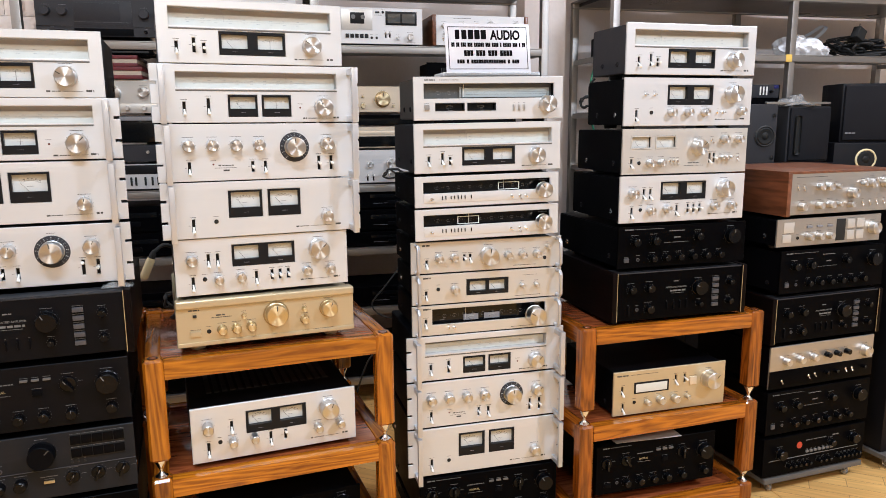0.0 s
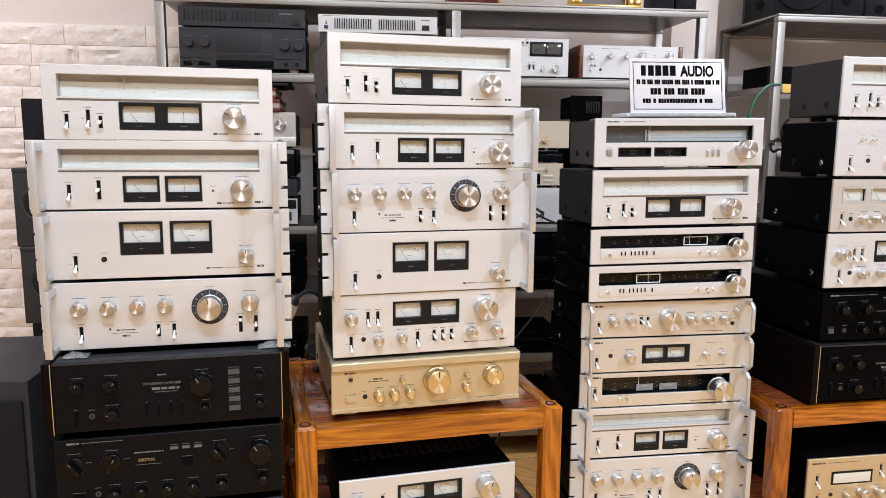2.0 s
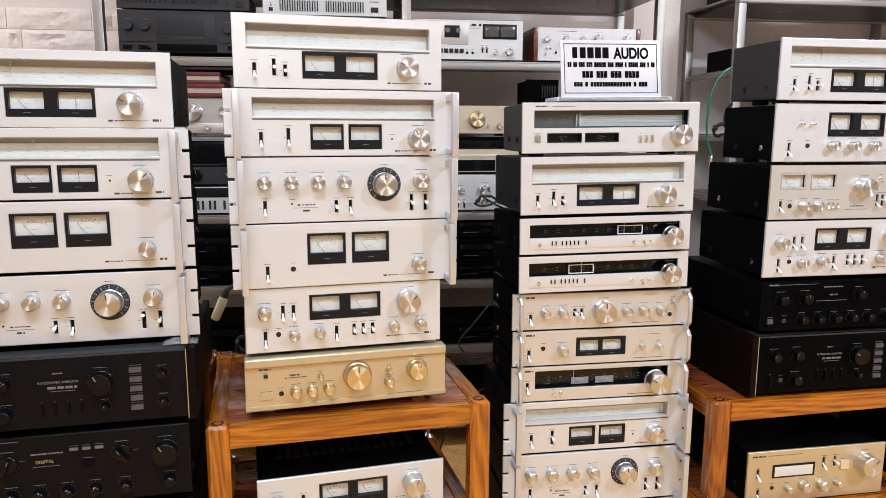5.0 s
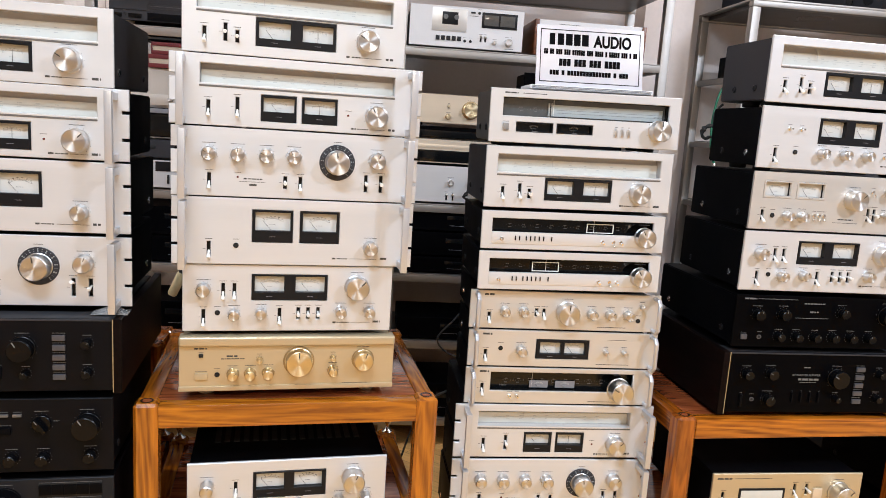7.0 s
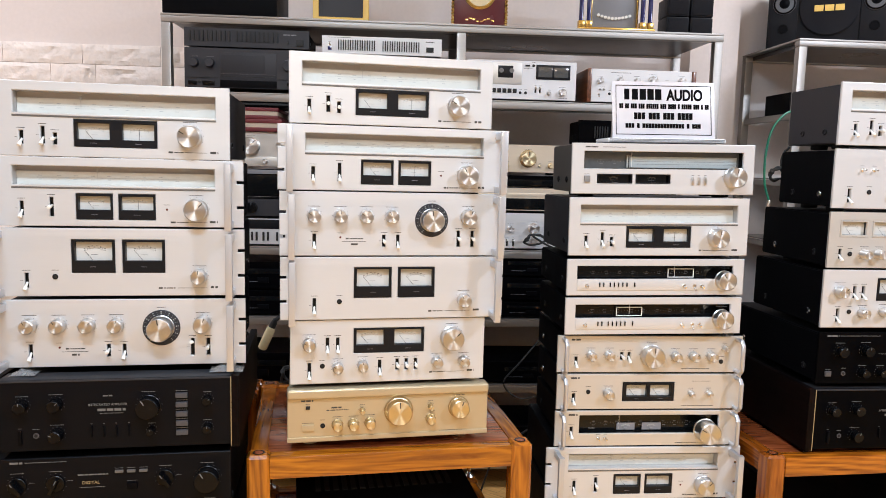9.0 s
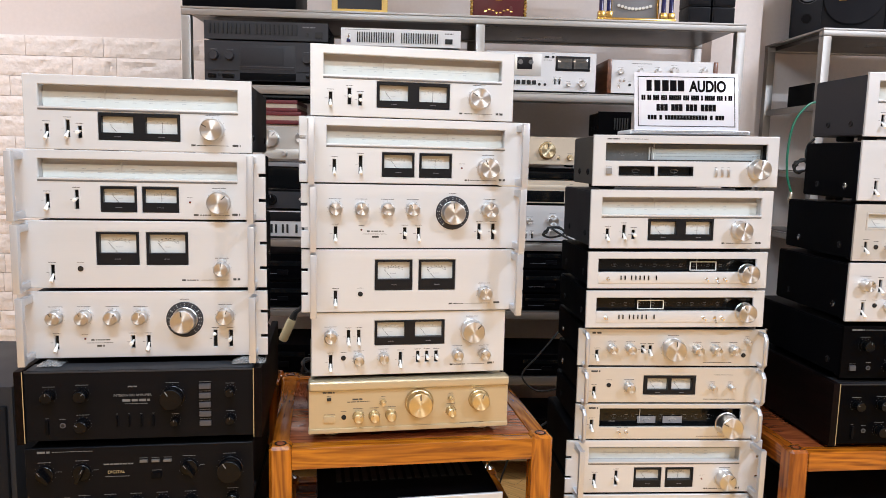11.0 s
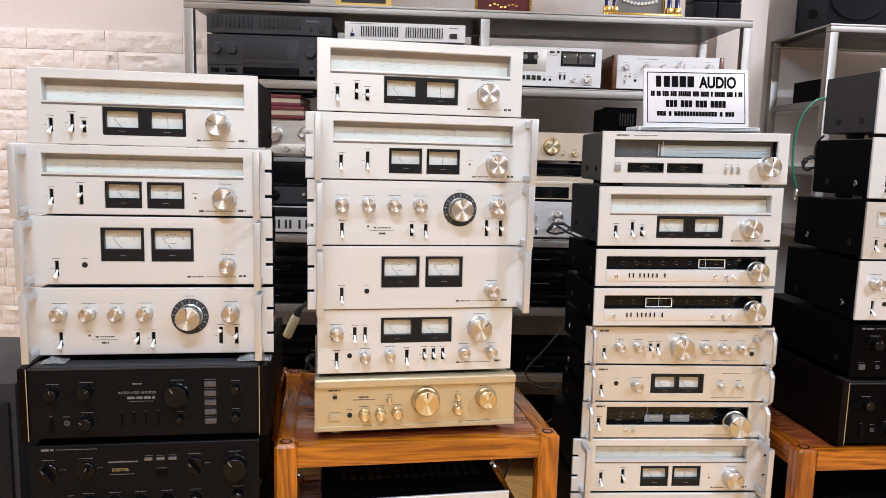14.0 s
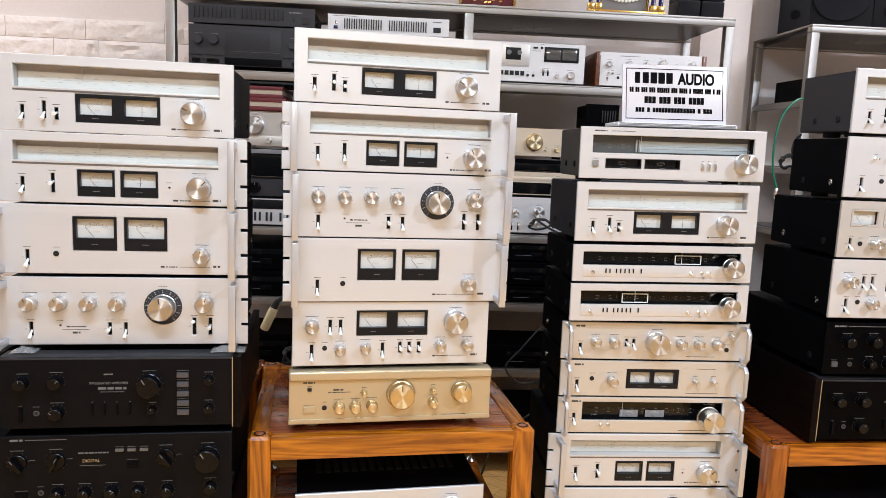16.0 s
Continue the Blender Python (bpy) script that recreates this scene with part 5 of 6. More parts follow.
hifi("graphic_equalizer", back(-0.612, 1.716), 0.456, 0.072, 0.26, level_bars(0, 0.04, 0.40, 10, 0.15, 0.70) + level_bars(0, 0.425, 0.78, 10, 0.15, 0.70) + [("T", 0.80, 0.90, 0.25, 0.005), ("B", 0.90, 0.955, 0.50, 0.85, M_DARK), ("B", 0.83, 0.845, 0.55, 0.75, M_DARK)],
     M_SLATE, M_BLACKM, "dark grey graphic equalizer with two rows of sliders", "equalizer", seed=72, feet=0.005, printm=M_BUTTON, ticks=False)
hifi("cassette_deck", back(-0.105, 1.558), 0.44, 0.150, 0.28, [("P", 0.05, 0.4, 0.2, 0.7, M_DARK), ("K", 0.8, 0.5, 0.012)], M_SLATE, M_BLACKM, "dark deck under a white equalizer", "cassette deck", seed=73)
hifi("graphic_equalizer", back(-0.109, 1.708), 0.447, 0.068, 0.24, level_bars(0, 0.14, 0.465, 16, 0.22, 0.80) + level_bars(0, 0.515, 0.83, 16, 0.22, 0.80) + [("B", 0.05, 0.085, 0.62, 0.82, M_BLUE), ("G", 0.068, 0.5, -20), ("B", 0.875, 0.935, 0.50, 0.78, M_DARK), ("T", 0.87, 0.94, 0.2, 0.004), ("T", 0.04, 0.25, 0.09, 0.0018)],
     M_WHITE, M_WHITE, "white graphic equalizer with two rows of black sliders", "equalizer", seed=74, feet=0.004, ticks=False)
deck = hifi("cassette_deck", back(0.437, 1.558), 0.42, 0.150, 0.28,
            [("P", 0.20, 0.51, 0.06, 0.62, M_SILVER2), ("P", 0.29, 0.43, 0.14, 0.45, M_BEZEL), ("P", 0.64, 0.945, 0.09, 0.47, M_BEZEL), ("P", 0.66, 0.785, 0.15, 0.41, M_DIALGR), ("P", 0.80, 0.925, 0.15, 0.41, M_DIALGR), ("B", 0.54, 0.58, 0.10, 0.14, M_DARK), ("J", 0.615, 0.12), ("K", 0.88, 0.80, 0.0135), ("K", 0.76, 0.83, 0.007), ("S", 0.64, 0.67, 0.82, 2), ("S", 0.68, 0.67, 0.82, 2), ("J", 0.50, 0.83), ("J", 0.55, 0.83), ("T", 0.85, 0.93, 0.95, 0.0016), ("T", 0.53, 0.61, 0.2, 0.002)]
            + [("B", 0.24 + 0.048 * i, 0.275 + 0.048 * i, 0.73, 0.84, M_DARK) for i in range(5)],
            M_WHITE, M_SLATE, "silver-white cassette deck with dark level meters", "cassette deck", seed=75, feet=0.006, ticks=False)
for x in (0.415, 0.455):
    part("reel_hub", lathe([(0.009, 0), (0.009, 0.0012), (0.004, 0.0016), (0.003, 0.0006), (0, 0.0006)], 16), M_PRINTL, deck, "", pose(x - 0.285, -0.0014, 0.112))
hifi("integrated_amplifier", back(0.917, 1.558), 0.394, 0.130, 0.28,
     [("K", 0.09, 0.36, 0.0105), ("K", 0.29, 0.33, 0.0105), ("K", 0.46, 0.33, 0.0105), ("K", 0.62, 0.30, 0.015), ("K", 0.90, 0.30, 0.013), ("L", 0.76, 0.35), ("G", 0.09, 0.62, 5), ("G", 0.13, 0.62, 5), ("J", 0.19, 0.75), ("G", 0.08, 0.78, 40), ("T", 0.2, 0.4, 0.1, 0.002)],
     M_WHITE, M_BLACKM, "white-fronted amplifier with dark walnut sides", "amplifier", seed=76, feet=0.006, wood_sides=M_WOODSIDE, ticks=False)

# lower left bay
hifi("cassette_deck", back(-0.62, 0.982), 0.42, 0.106, 0.28, [("P", 0.4, 0.99, 0.04, 0.40, M_BEZEL)] + [("B", u, u + 0.018, 0.52, 0.86, M_DARK) for u in (0.50, 0.56, 0.60, 0.64, 0.70, 0.74, 0.82, 0.88, 0.93)], M_SILVER, M_SLATE, "silver cassette deck with a black upper strip", "cassette deck", seed=81, ticks=False)
hifi("cd_player", back(-0.62, 1.090), 0.42, 0.072, 0.28, [("K", 0.61, 0.5, 0.020, M_KBLACK), ("K", 0.61, 0.5, 0.013), ("K", 0.87, 0.42, 0.006), ("B", 0.1, 0.4, 0.3, 0.5, M_DARK)], M_SPKTOP, M_SLATE, "slate grey disc player with a round dial", "disc player", seed=82, ticks=False)
hifi("av_receiver", back(-0.62, 1.164), 0.42, 0.112, 0.30, [("P", 0.02, 0.98, 0.03, 0.18, M_BUTTON), ("P", 0.02, 0.98, 0.22, 0.97, M_DIALBK)], M_BLACKP, M_BLACKM, "black receiver with a glossy front and grey top strip", "receiver", seed=83)
hifi("integrated_amplifier", back(-0.62, 1.278), 0.42, 0.136, 0.30, [("K", 0.602, 0.42, 0.033), ("K", 0.87, 0.38, 0.020), ("P", 0.0, 1.0, 0.72, 1.0, M_SILVER2), ("K", 0.53, 0.83, 0.009), ("K", 0.73, 0.85, 0.009), ("K", 0.87, 0.85, 0.009)], M_SILVER2, M_SLATE, "silver amplifier with two spun knobs above three small ones", "amplifier", seed=84, ticks=False)


def book(m, w, d, h, label):
    root = thing("book", m, label, "book", "stacked books")
    part("page_block", box(0.004, w - 0.003, 0.003, d - 0.004, h * 0.3, h * 0.7), M_BOOKP, root, "cream page edges", angle=0)
    bm = box(0, w, 0, d, 0, h * 0.32, 0.002)
    box(0, w, 0, d, h * 0.68, h, 0.002, bm)
    box(0, 0.005, 0, d, 0.001, h - 0.001, 0.0015, bm)
    part("cover", bm, M_BOOKR, root, "dark red cloth cover")
    return root


book(back(-0.48, 1.415, 3.11), 0.225, 0.28, 0.046, "thick dark red book lying flat on an amplifier")
book(back(-0.47, 1.462, 3.12), 0.20, 0.27, 0.042, "second dark red book on top of the pile")
hifi("remote_tuner", back(-0.52, 1.5045, 3.13), 0.31, 0.022, 0.2, [("P", 0.05, 0.95, 0.3, 0.7, M_DARK)], M_BLACKP, M_BLACKM, "slim black box lying on the books", "tuner", seed=85, feet=0.003)

# lower right bay
hifi("integrated_amplifier", back(0.44, 0.982), 0.41, 0.146, 0.30, [("K", 0.46, 0.44, 0.012), ("K", 0.68, 0.42, 0.021), ("K", 0.68, 0.74, 0.014), ("S", 0.43, 0.74, 0.94, 2), ("S", 0.49, 0.74, 0.94, 2), ("S", 0.82, 0.74, 0.94, 0)], M_SILVER, M_SLATE, "silver amplifier with round knobs and black switches", "amplifier", seed=86)
hifi("cd_player", back(0.44, 1.130), 0.41, 0.096, 0.28, [("P", 0.05, 0.80, 0.22, 0.38, M_CHAMP), ("P", 0.05, 0.78, 0.46, 0.95, M_DIALBK), ("K", 0.84, 0.30, 0.006), ("B", 0.81, 0.9, 0.55, 0.65, M_SILVER2), ("B", 0.81, 0.9, 0.75, 0.85, M_SILVER2)], M_CHAMP, M_SLATE, "champagne disc player with a black window", "disc player", seed=87, ticks=False)
hifi("tuner", back(0.44, 1.228), 0.41, 0.046, 0.28, [("P", 0.02, 0.98, 0.35, 0.95, M_DIALBK)], M_BLACKP, M_BLACKM, "slim black tuner between champagne units", "tuner", seed=88, feet=0.004)
hifi("integrated_amplifier", back(0.44, 1.276), 0.43, 0.116, 0.30, [("K", 0.575, 0.50, 0.029, M_KGOLD), ("K", 0.38, 0.40, 0.004), ("K", 0.38, 0.76, 0.009), ("K", 0.68, 0.76, 0.004), ("K", 0.78, 0.74, 0.010)], M_CHAMP, M_CHAMP, "champagne gold amplifier with a large round knob", "amplifier", M_KGOLD, seed=89, feet=0.010)
hifi("control_box", back(0.89, 0.982, 3.16), 0.40, 0.41, 0.2, [("P", 0.1, 0.9, 0.1, 0.9, M_BLACKM)], M_BLACKP, M_BLACKM, "tall black equipment case", "case", seed=90)
hifi("control_box", back(0.878, 1.394, 3.14), 0.13, 0.10, 0.16, level_bars(0, 0.5, 0.95, 6, 0.25, 0.75), M_BLACKP, M_BLACKM, "small black box with slotted front", "box", seed=91, printm=M_PRINTL, ticks=False)
for i, (x, z, h, sd) in enumerate(((0.45, 0.708, 0.066, 92), (0.45, 0.775, 0.096, 93), (0.45, 0.872, 0.085, 94), (-0.60, 0.708, 0.10, 95), (-0.60, 0.809, 0.11, 96), (-0.60, 0.44, 0.12, 97), (-0.10, 0.708, 0.13, 98), (-0.10, 0.44, 0.13, 99), (-0.10, 0.84, 0.10, 103), (0.90, 0.708, 0.12, 104), (0.90, 0.83, 0.11, 105), (0.45, 0.44, 0.09, 106), (0.90, 0.44, 0.12, 107), (-0.14, 0.982, 0.14, 108), (-0.14, 1.123, 0.13, 109), (-0.14, 1.254, 0.12, 110), (-0.60, 0.12, 0.14, 111), (-0.10, 0.12, 0.14, 112), (0.45, 0.12, 0.14, 113))):
    hifi("disc_player", back(x, z, 3.14), 0.42, h, 0.28, [("P", 0.42, 0.85, 0.25, 0.45, M_DIALBK), ("B", 0.60, 0.70, 0.6, 0.8, M_BLACKM), ("T", 0.45, 0.6, 0.75, 0.0016), ("K", 0.9, 0.5, 0.01, M_KBLACK)], M_BLACKP, M_BLACKM, "black component on the lower steel shelf", "disc player", group="black components", seed=sd, printm=M_BUTTON, ticks=False)


# ---------------------------------------------------------------- on top of the shelves
def frame_of(root, w, h, d, fw, mat, inner, name="frame"):
    part(name, plate(w, h, d, [(fw, w - fw, fw, h - fw)], 0.002), mat, root, "", angle=25)
    part("inset_panel", box(fw - 0.001, w - fw + 0.001, d * 0.5, d * 0.7, fw - 0.001, h - fw + 0.001), inner, root, "", angle=0)


pf = thing("picture_frame", back(-0.152, 1.836, 3.2), "yellow picture frame with a dark inset", "picture frame")
frame_of(pf, 0.212, 0.28, 0.02, 0.022, M_YELLOW, M_SLATE)
ck = thing("table_clock", back(0.385, 1.836, 3.2), "maroon lacquered clock with a round gold dial", "clock")
part("case", box(0, 0.2, 0, 0.06, 0, 0.30, 0.004), M_MAROON, ck)
part("dial", lathe([(0.062, 0), (0.062, 0.003), (0.055, 0.005), (0.05, 0.003), (0, 0.003)], 40), M_BRASS, ck, "round gold dial rim", pose(0.1, -0.0002, 0.132))
part("dial_face", lathe([(0.050, 0.003), (0.050, 0.0036), (0, 0.0036)], 40), M_CREAM, ck, "pale cream dial face", pose(0.1, -0.0002, 0.132))
for x in (-0.003, 0.203):
    prof = [(0.0045, 0.0)]
    for k in range(22):
        prof += [(0.0042, 0.004 + 0.013 * k), (0.0075, 0.0105 + 0.013 * k)]
    part("bead_column", lathe(prof + [(0, 0.294)], 14, axis="z"), M_BRASS, ck, "beaded gold edge column", pose(x, -0.002, 0.002))
bm = bmesh.new()
for i in range(8):
    a = i / 7 * math.pi
    box(0.05 + 0.1 * i / 7 - 0.004, 0.05 + 0.1 * i / 7 + 0.006, -0.001, 0.001, 0.028 + 0.006 * math.sin(3 * a), 0.033 + 0.006 * math.sin(3 * a), 0, bm)
part("ornament", bm, M_BRASS, ck, "golden scroll ornament")
c2 = thing("mantel_clock", back(0.862, 1.836, 3.18), "brass and blue mantel clock with four columns", "clock")
part("base", box(0, 0.325, 0, 0.13, 0, 0.009, 0.003), M_BRASS, c2)
part("plinth", box(0.010, 0.315, 0.008, 0.122, 0.009, 0.020, 0.002), M_BRASS, c2)
for x in (0.025, 0.055, 0.27, 0.30):
    col = part("column", lathe([(0.013, 0), (0.011, 0.012), (0.009, 0.016), (0.009, 0.20), (0.012, 0.22), (0, 0.22)], 18, axis="z"), M_BLUE, c2, "dark blue column", pose(x, 0.03, 0.020))
    part("column_foot", box(-0.0125, 0.0125, -0.0125, 0.0125, 0.0002, 0.026, 0.003), M_BRASS, col)
part("back_panel", box(0.07, 0.255, 0.06, 0.075, 0.020, 0.26, 0.001), M_BUTTON, c2, "glittery grey back panel")
for x in (0.066, 0.252):
    part("panel_edge", box(x, x + 0.007, 0.05, 0.078, 0.020, 0.26, 0.001), M_BRASS, c2, "gold edge strip")
bm = bmesh.new()
for i in range(10):
    lathe([(0.006, 0), (0.006, 0.006), (0, 0.006)], 10, bm, (0.10 + 0.014 * i, 0.058, 0.075 - 0.012 * math.sin(i * 0.35)))
part("garland", bm, M_LEVER, c2, "pale garland ornament")
for x in (1.222, 1.318):
    sp = thing("small_loudspeaker", back(x, 1.836, 3.19), "small black twin-cube loudspeaker on the steel shelf", "loudspeaker", "twin-cube loudspeakers")
    for k, z in enumerate((0, 0.073)):
        part("cube", box(0, 0.090, 0, 0.10, z, z + 0.071, 0.004), M_SPK, sp, "", pose(0, 0, 0))
        part("grille", box(0.006, 0.084, -0.003, 0.0, z + 0.006, z + 0.065, 0.002), M_CLOTH, sp)
    part("emblem", box(0.055, 0.078, -0.0038, -0.003, 0.008, 0.011), M_BUTTON, sp)
bx = thing("black_case", back(-0.70, 1.837, 3.16), "flat black equipment case on the shelf top", "case")
part("body", box(0, 0.42, 0, 0.3, 0.006, 0.16, 0.004), M_BLACKM, bx)
for x in (0.04, 0.38):
    part("foot", lathe([(0.014, 0), (0.014, 0.007), (0, 0.007)], 14, axis="z"), M_RUBBER, bx, "", pose(x, 0.05, 0))


def loudspeaker(m, w, d, h, label, drivers=(), ports=(), rim=M_RUBBER, grille=None, emblem=None, body=M_SPK, group="black loudspeakers"):
    root = thing("loudspeaker", m, label, "loudspeaker", group)
    part("cabinet", box(0, w, 0, d, 0, h, 0.006), body, root)
    if grille:
        part("grille", box(grille[0], grille[1], -0.012, 0.0, grille[2], grille[3], 0.006), M_CLOTH, root, "dark grille")
    y = -0.012 if grille else 0.0
    for x, z, r in drivers:
        ring = part("driver_ring", lathe([(r, 0), (r, 0.004), (r * 0.9, 0.007), (r * 0.84, 0.004), (0, 0.004)], 36), rim, root, "", pose(x, y, z))
        part("cone", lathe([(r * 0.82, 0.0045), (r * 0.70, 0.0075), (r * 0.35, 0.0052), (r * 0.28, 0.0085), (r * 0.15, 0.0105), (0, 0.011)], 36), M_CONE, ring)
    for x, z, a, b in ports:
        part("port", box(x - a, x + a, y - 0.003, y + 0.002, z - b, z + b, min(a, b) * 0.9, seg=5), M_DARK, root, "dark bass port")
    if emblem:
        bmx = bmesh.new()
        ex, ez, ew, eh = emblem
        for i in range(3):
            box(ex + i * ew / 3, ex + (i + 0.8) * ew / 3, y - 0.002, y, ez, ez + eh, 0.0004, bmx)
        part("emblem", bmx, M_YELLOW if eh > 0.01 else M_BUTTON, root, "plain emblem bars", angle=0)
    return root




def karaoke_speaker(m, label):
    """A wide cabinet with a round cloth grille, two tweeters and two open ports."""
    root = thing("loudspeaker", m @ Matrix.Diagonal((0.85, 0.85, 0.85, 1)), label, "loudspeaker", "wide karaoke loudspeakers")
    part("cabinet", box(0, 0.546, 0, 0.28, 0, 0.34, 0.006), M_SPK, root)
    for x0, x1 in ((0.004, 0.136), (0.410, 0.542)):
        part("side_baffle", box(x0, x1, -0.006, 0.001, 0.004, 0.336, 0.004), M_SPK, root, "black front baffle")
    grille = part("grille", lathe([(0.134, 0), (0.134, 0.010), (0.129, 0.014), (0.05, 0.017), (0, 0.0175)], 56), M_CLOTH, root, "round dark grille", pose(0.273, 0, 0.186))
    bars = bmesh.new()
    for k in range(3):
        box(-0.066 + 0.046 * k, -0.026 + 0.046 * k, -0.0195, -0.0155, -0.018, 0.012, 0.001, bars)
    part("emblem", bars, M_YELLOW, grille, "plain golden emblem bars", angle=0)
    for x in (0.072, 0.474):
        ring = part("tweeter", lathe([(0.050, 0.005), (0.050, 0.012), (0.044, 0.014), (0.041, 0.008), (0.015, 0.009), (0.010, 0.012), (0, 0.013)], 36), M_BLACKM, root, "black tweeter", pose(x, 0, 0.215))
        part("tweeter_rim", lathe([(0.053, 0.005), (0.053, 0.0095), (0.0505, 0.011), (0, 0.0065)], 36), M_BTNDK, ring, "dark grey tweeter rim")
        part("port", lathe([(0.0235, 0.005), (0.0235, 0.008), (0.0205, 0.0085), (0.0200, 0.0066), (0, 0.0066)], 28), M_BLACKM, root, "open bass port", pose(x, 0, 0.091))
    return root


karaoke_speaker(pose(1.765, 3.45, 1.8425, 0, 0, -27), "wide black karaoke loudspeaker with golden emblem bars on its grille")
karaoke_speaker(pose(2.345, 3.45, 1.8425, 0, 0, -22), "wide black karaoke loudspeaker beside another on the shelf top")
loudspeaker(pose(2.07, 2.885, 1.046, 0, 0, -8), 0.335, 0.20, 0.265, "dark grey loudspeaker with an exposed woofer", ((0.280, 0.125, 0.047),), ((0.318, 0.215, 0.007, 0.008), (0.318, 0.030, 0.007, 0.008)), body=M_SPKTOP)
loudspeaker(pose(2.548, 2.95, 1.046, 0, 0, 4), 0.25, 0.17, 0.258, "dark grey loudspeaker with a slot port", (), ((0.045, 0.125, 0.016, 0.090),), grille=(0.008, 0.242, 0.008, 0.25), body=M_SPKTOP)
loudspeaker(pose(2.02, 2.87, 0.0), 0.74, 0.27, 1.045, "wide black cabinet carrying two small loudspeakers", ((0.2, 0.8, 0.09), (0.5, 0.8, 0.09)), ())
loudspeaker(pose(2.835, 2.945, 1.135, 0, 0, -16), 0.40, 0.20, 0.272, "large black loudspeaker with a cloth grille", (), (), grille=(0.01, 0.39, 0.01, 0.262), emblem=(0.02, 0.04, 0.05, 0.006))
loudspeaker(pose(2.80, 2.93, 0.0, 0, 0, -16), 0.46, 0.24, 1.134, "tall black loudspeaker with cream-rimmed drivers", ((0.15, 1.055, 0.050), (0.23, 0.78, 0.12), (0.23, 0.46, 0.12)), (), rim=M_CREAM)
loudspeaker(pose(2.275, 2.02, 0.062, 0, 0, 5), 0.42, 0.40, 0.90, "black loudspeaker with cream-rimmed drivers on a wheeled board", ((0.10, 0.74, 0.06), (0.2, 0.45, 0.11), (0.2, 0.16, 0.10)), (), rim=M_CREAM)
trolley(pose(2.27, 1.99, 0, 0, 0, 5), 0.43, 0.43, 0.062)
loudspeaker(pose(-1.15, 1.87, 0.0), 0.47, 0.38, 0.80, "grey-topped black loudspeaker standing on the floor", (), (), grille=(0.01, 0.46, 0.02, 0.76), body=M_SPKGREY)
loudspeaker(pose(-1.242, 3.25, 0.0), 0.27, 0.26, 0.592, "black loudspeaker carrying two grey ones by the wall", ((0.135, 0.2, 0.09), (0.135, 0.42, 0.07)), ())
for k, z in enumerate((0.593, 0.896)):
    grey = loudspeaker(pose(-1.262 - 0.008 * k, 3.24, z), 0.27, 0.25, 0.302, "dark grey loudspeaker with a rounded top and a bass port", ((0.10, 0.165, 0.075),), ((0.105, 0.045, 0.022, 0.022),), rim=M_SPKGREY, body=M_SPKGREY, group="grey loudspeakers in a pile")
    part("top_band", box(-0.001, 0.271, -0.003, 0.252, 0.284, 0.303, 0.008, seg=3), M_SPKGREY, grey, "rounded dark grey top band")
loudspeaker(pose(-1.215, 3.23, 1.1995), 0.24, 0.24, 0.258, "black loudspeaker on top of the grey pile", (), (), grille=(0.008, 0.232, 0.008, 0.25))

# ---------------------------------------------------------------- the shop sign
sg = thing("tabletop_sign", pose(0.648, 1.965, 1.3655, 0, -0.7, 0), "white laminated shop sign with black print on a slim stand", "sign")
part("stand", box(0.0, 0.275, 0.0, 0.10, 0, 0.010, 0.003), M_WHITE, sg, "slim white ribbed stand")
for i in range(3):
    part("stand_rib", box(0.004, 0.271, -0.001, 0.001, 0.0015 + i * 0.0028, 0.0028 + i * 0.0028), M_BUTTON, sg, angle=0)
tilt = pose(0.014, 0.012, 0.0095, -9, 0, 0)
W_, H_ = 0.240, 0.132
card = part("card", box(0, W_, 0, 0.004, 0, H_, 0.0012), M_PAPER, sg, "laminated white card", tilt)
bm = bmesh.new()
for a in ((0.008, W_ - 0.008, H_ - 0.0105, H_ - 0.009), (0.008, W_ - 0.008, 0.009, 0.0105), (0.008, 0.0095, 0.009, H_ - 0.009), (W_ - 0.0095, W_ - 0.008, 0.009, H_ - 0.009)):
    box(a[0], a[1], -0.0007, 0.0002, a[2], a[3], 0, bm)
part("border", bm, M_INK, card, "thin black border", angle=0)
letters("AUDIO", 0.0345, M_INK, card, 0.1695, -0.0004, 0.0895, bold=0.0014, narrow=0.76)
bm = bmesh.new()
for i, wd in enumerate((0.0145, 0.0165, 0.0175, 0.0175, 0.0175)):
    x = 0.028 + i * 0.0180
    box(x, x + wd - 0.0025, -0.0006, 0.0002, 0.0895, 0.1145, 0.0006, bm)
tagged(part("title_print", bm, M_INK, card, "heavy black bars", angle=0), kind="stuff")
for nm, x0, x1, z, h, words in (("address_bar", 0.016, 0.226, 0.069, 0.0115, (2, 2, 3, 3, 6, 3, 4, 1, 5, 3, 1, 2)), ("number_bar", 0.050, 0.188, 0.0445, 0.0155, (3, 3, 3, 4)), ("web_bar", 0.030, 0.207, 0.0245, 0.0105, (3, 1, 14, 1, 3))):
    bm = bmesh.new()
    tot = sum(words) + 0.8 * (len(words) - 1)
    x, s = x0, (x1 - x0) / tot
    for n in words:
        for k in range(n):
            box(x + k * s + 0.06 * s, x + (k + 1) * s - 0.06 * s, -0.0006, 0.0002, z, z + h, 0, bm)
        x += (n + 0.8) * s
    tagged(part(nm, bm, M_INK, card, "row of black print bars", angle=0), kind="stuff")
part("prop", box(0.05, 0.19, 0.03, 0.034, 0.008, 0.10, 0.001), M_WHITE, sg, "rear prop", pose(0.014, 0.03, 0, 8, 0, 0))


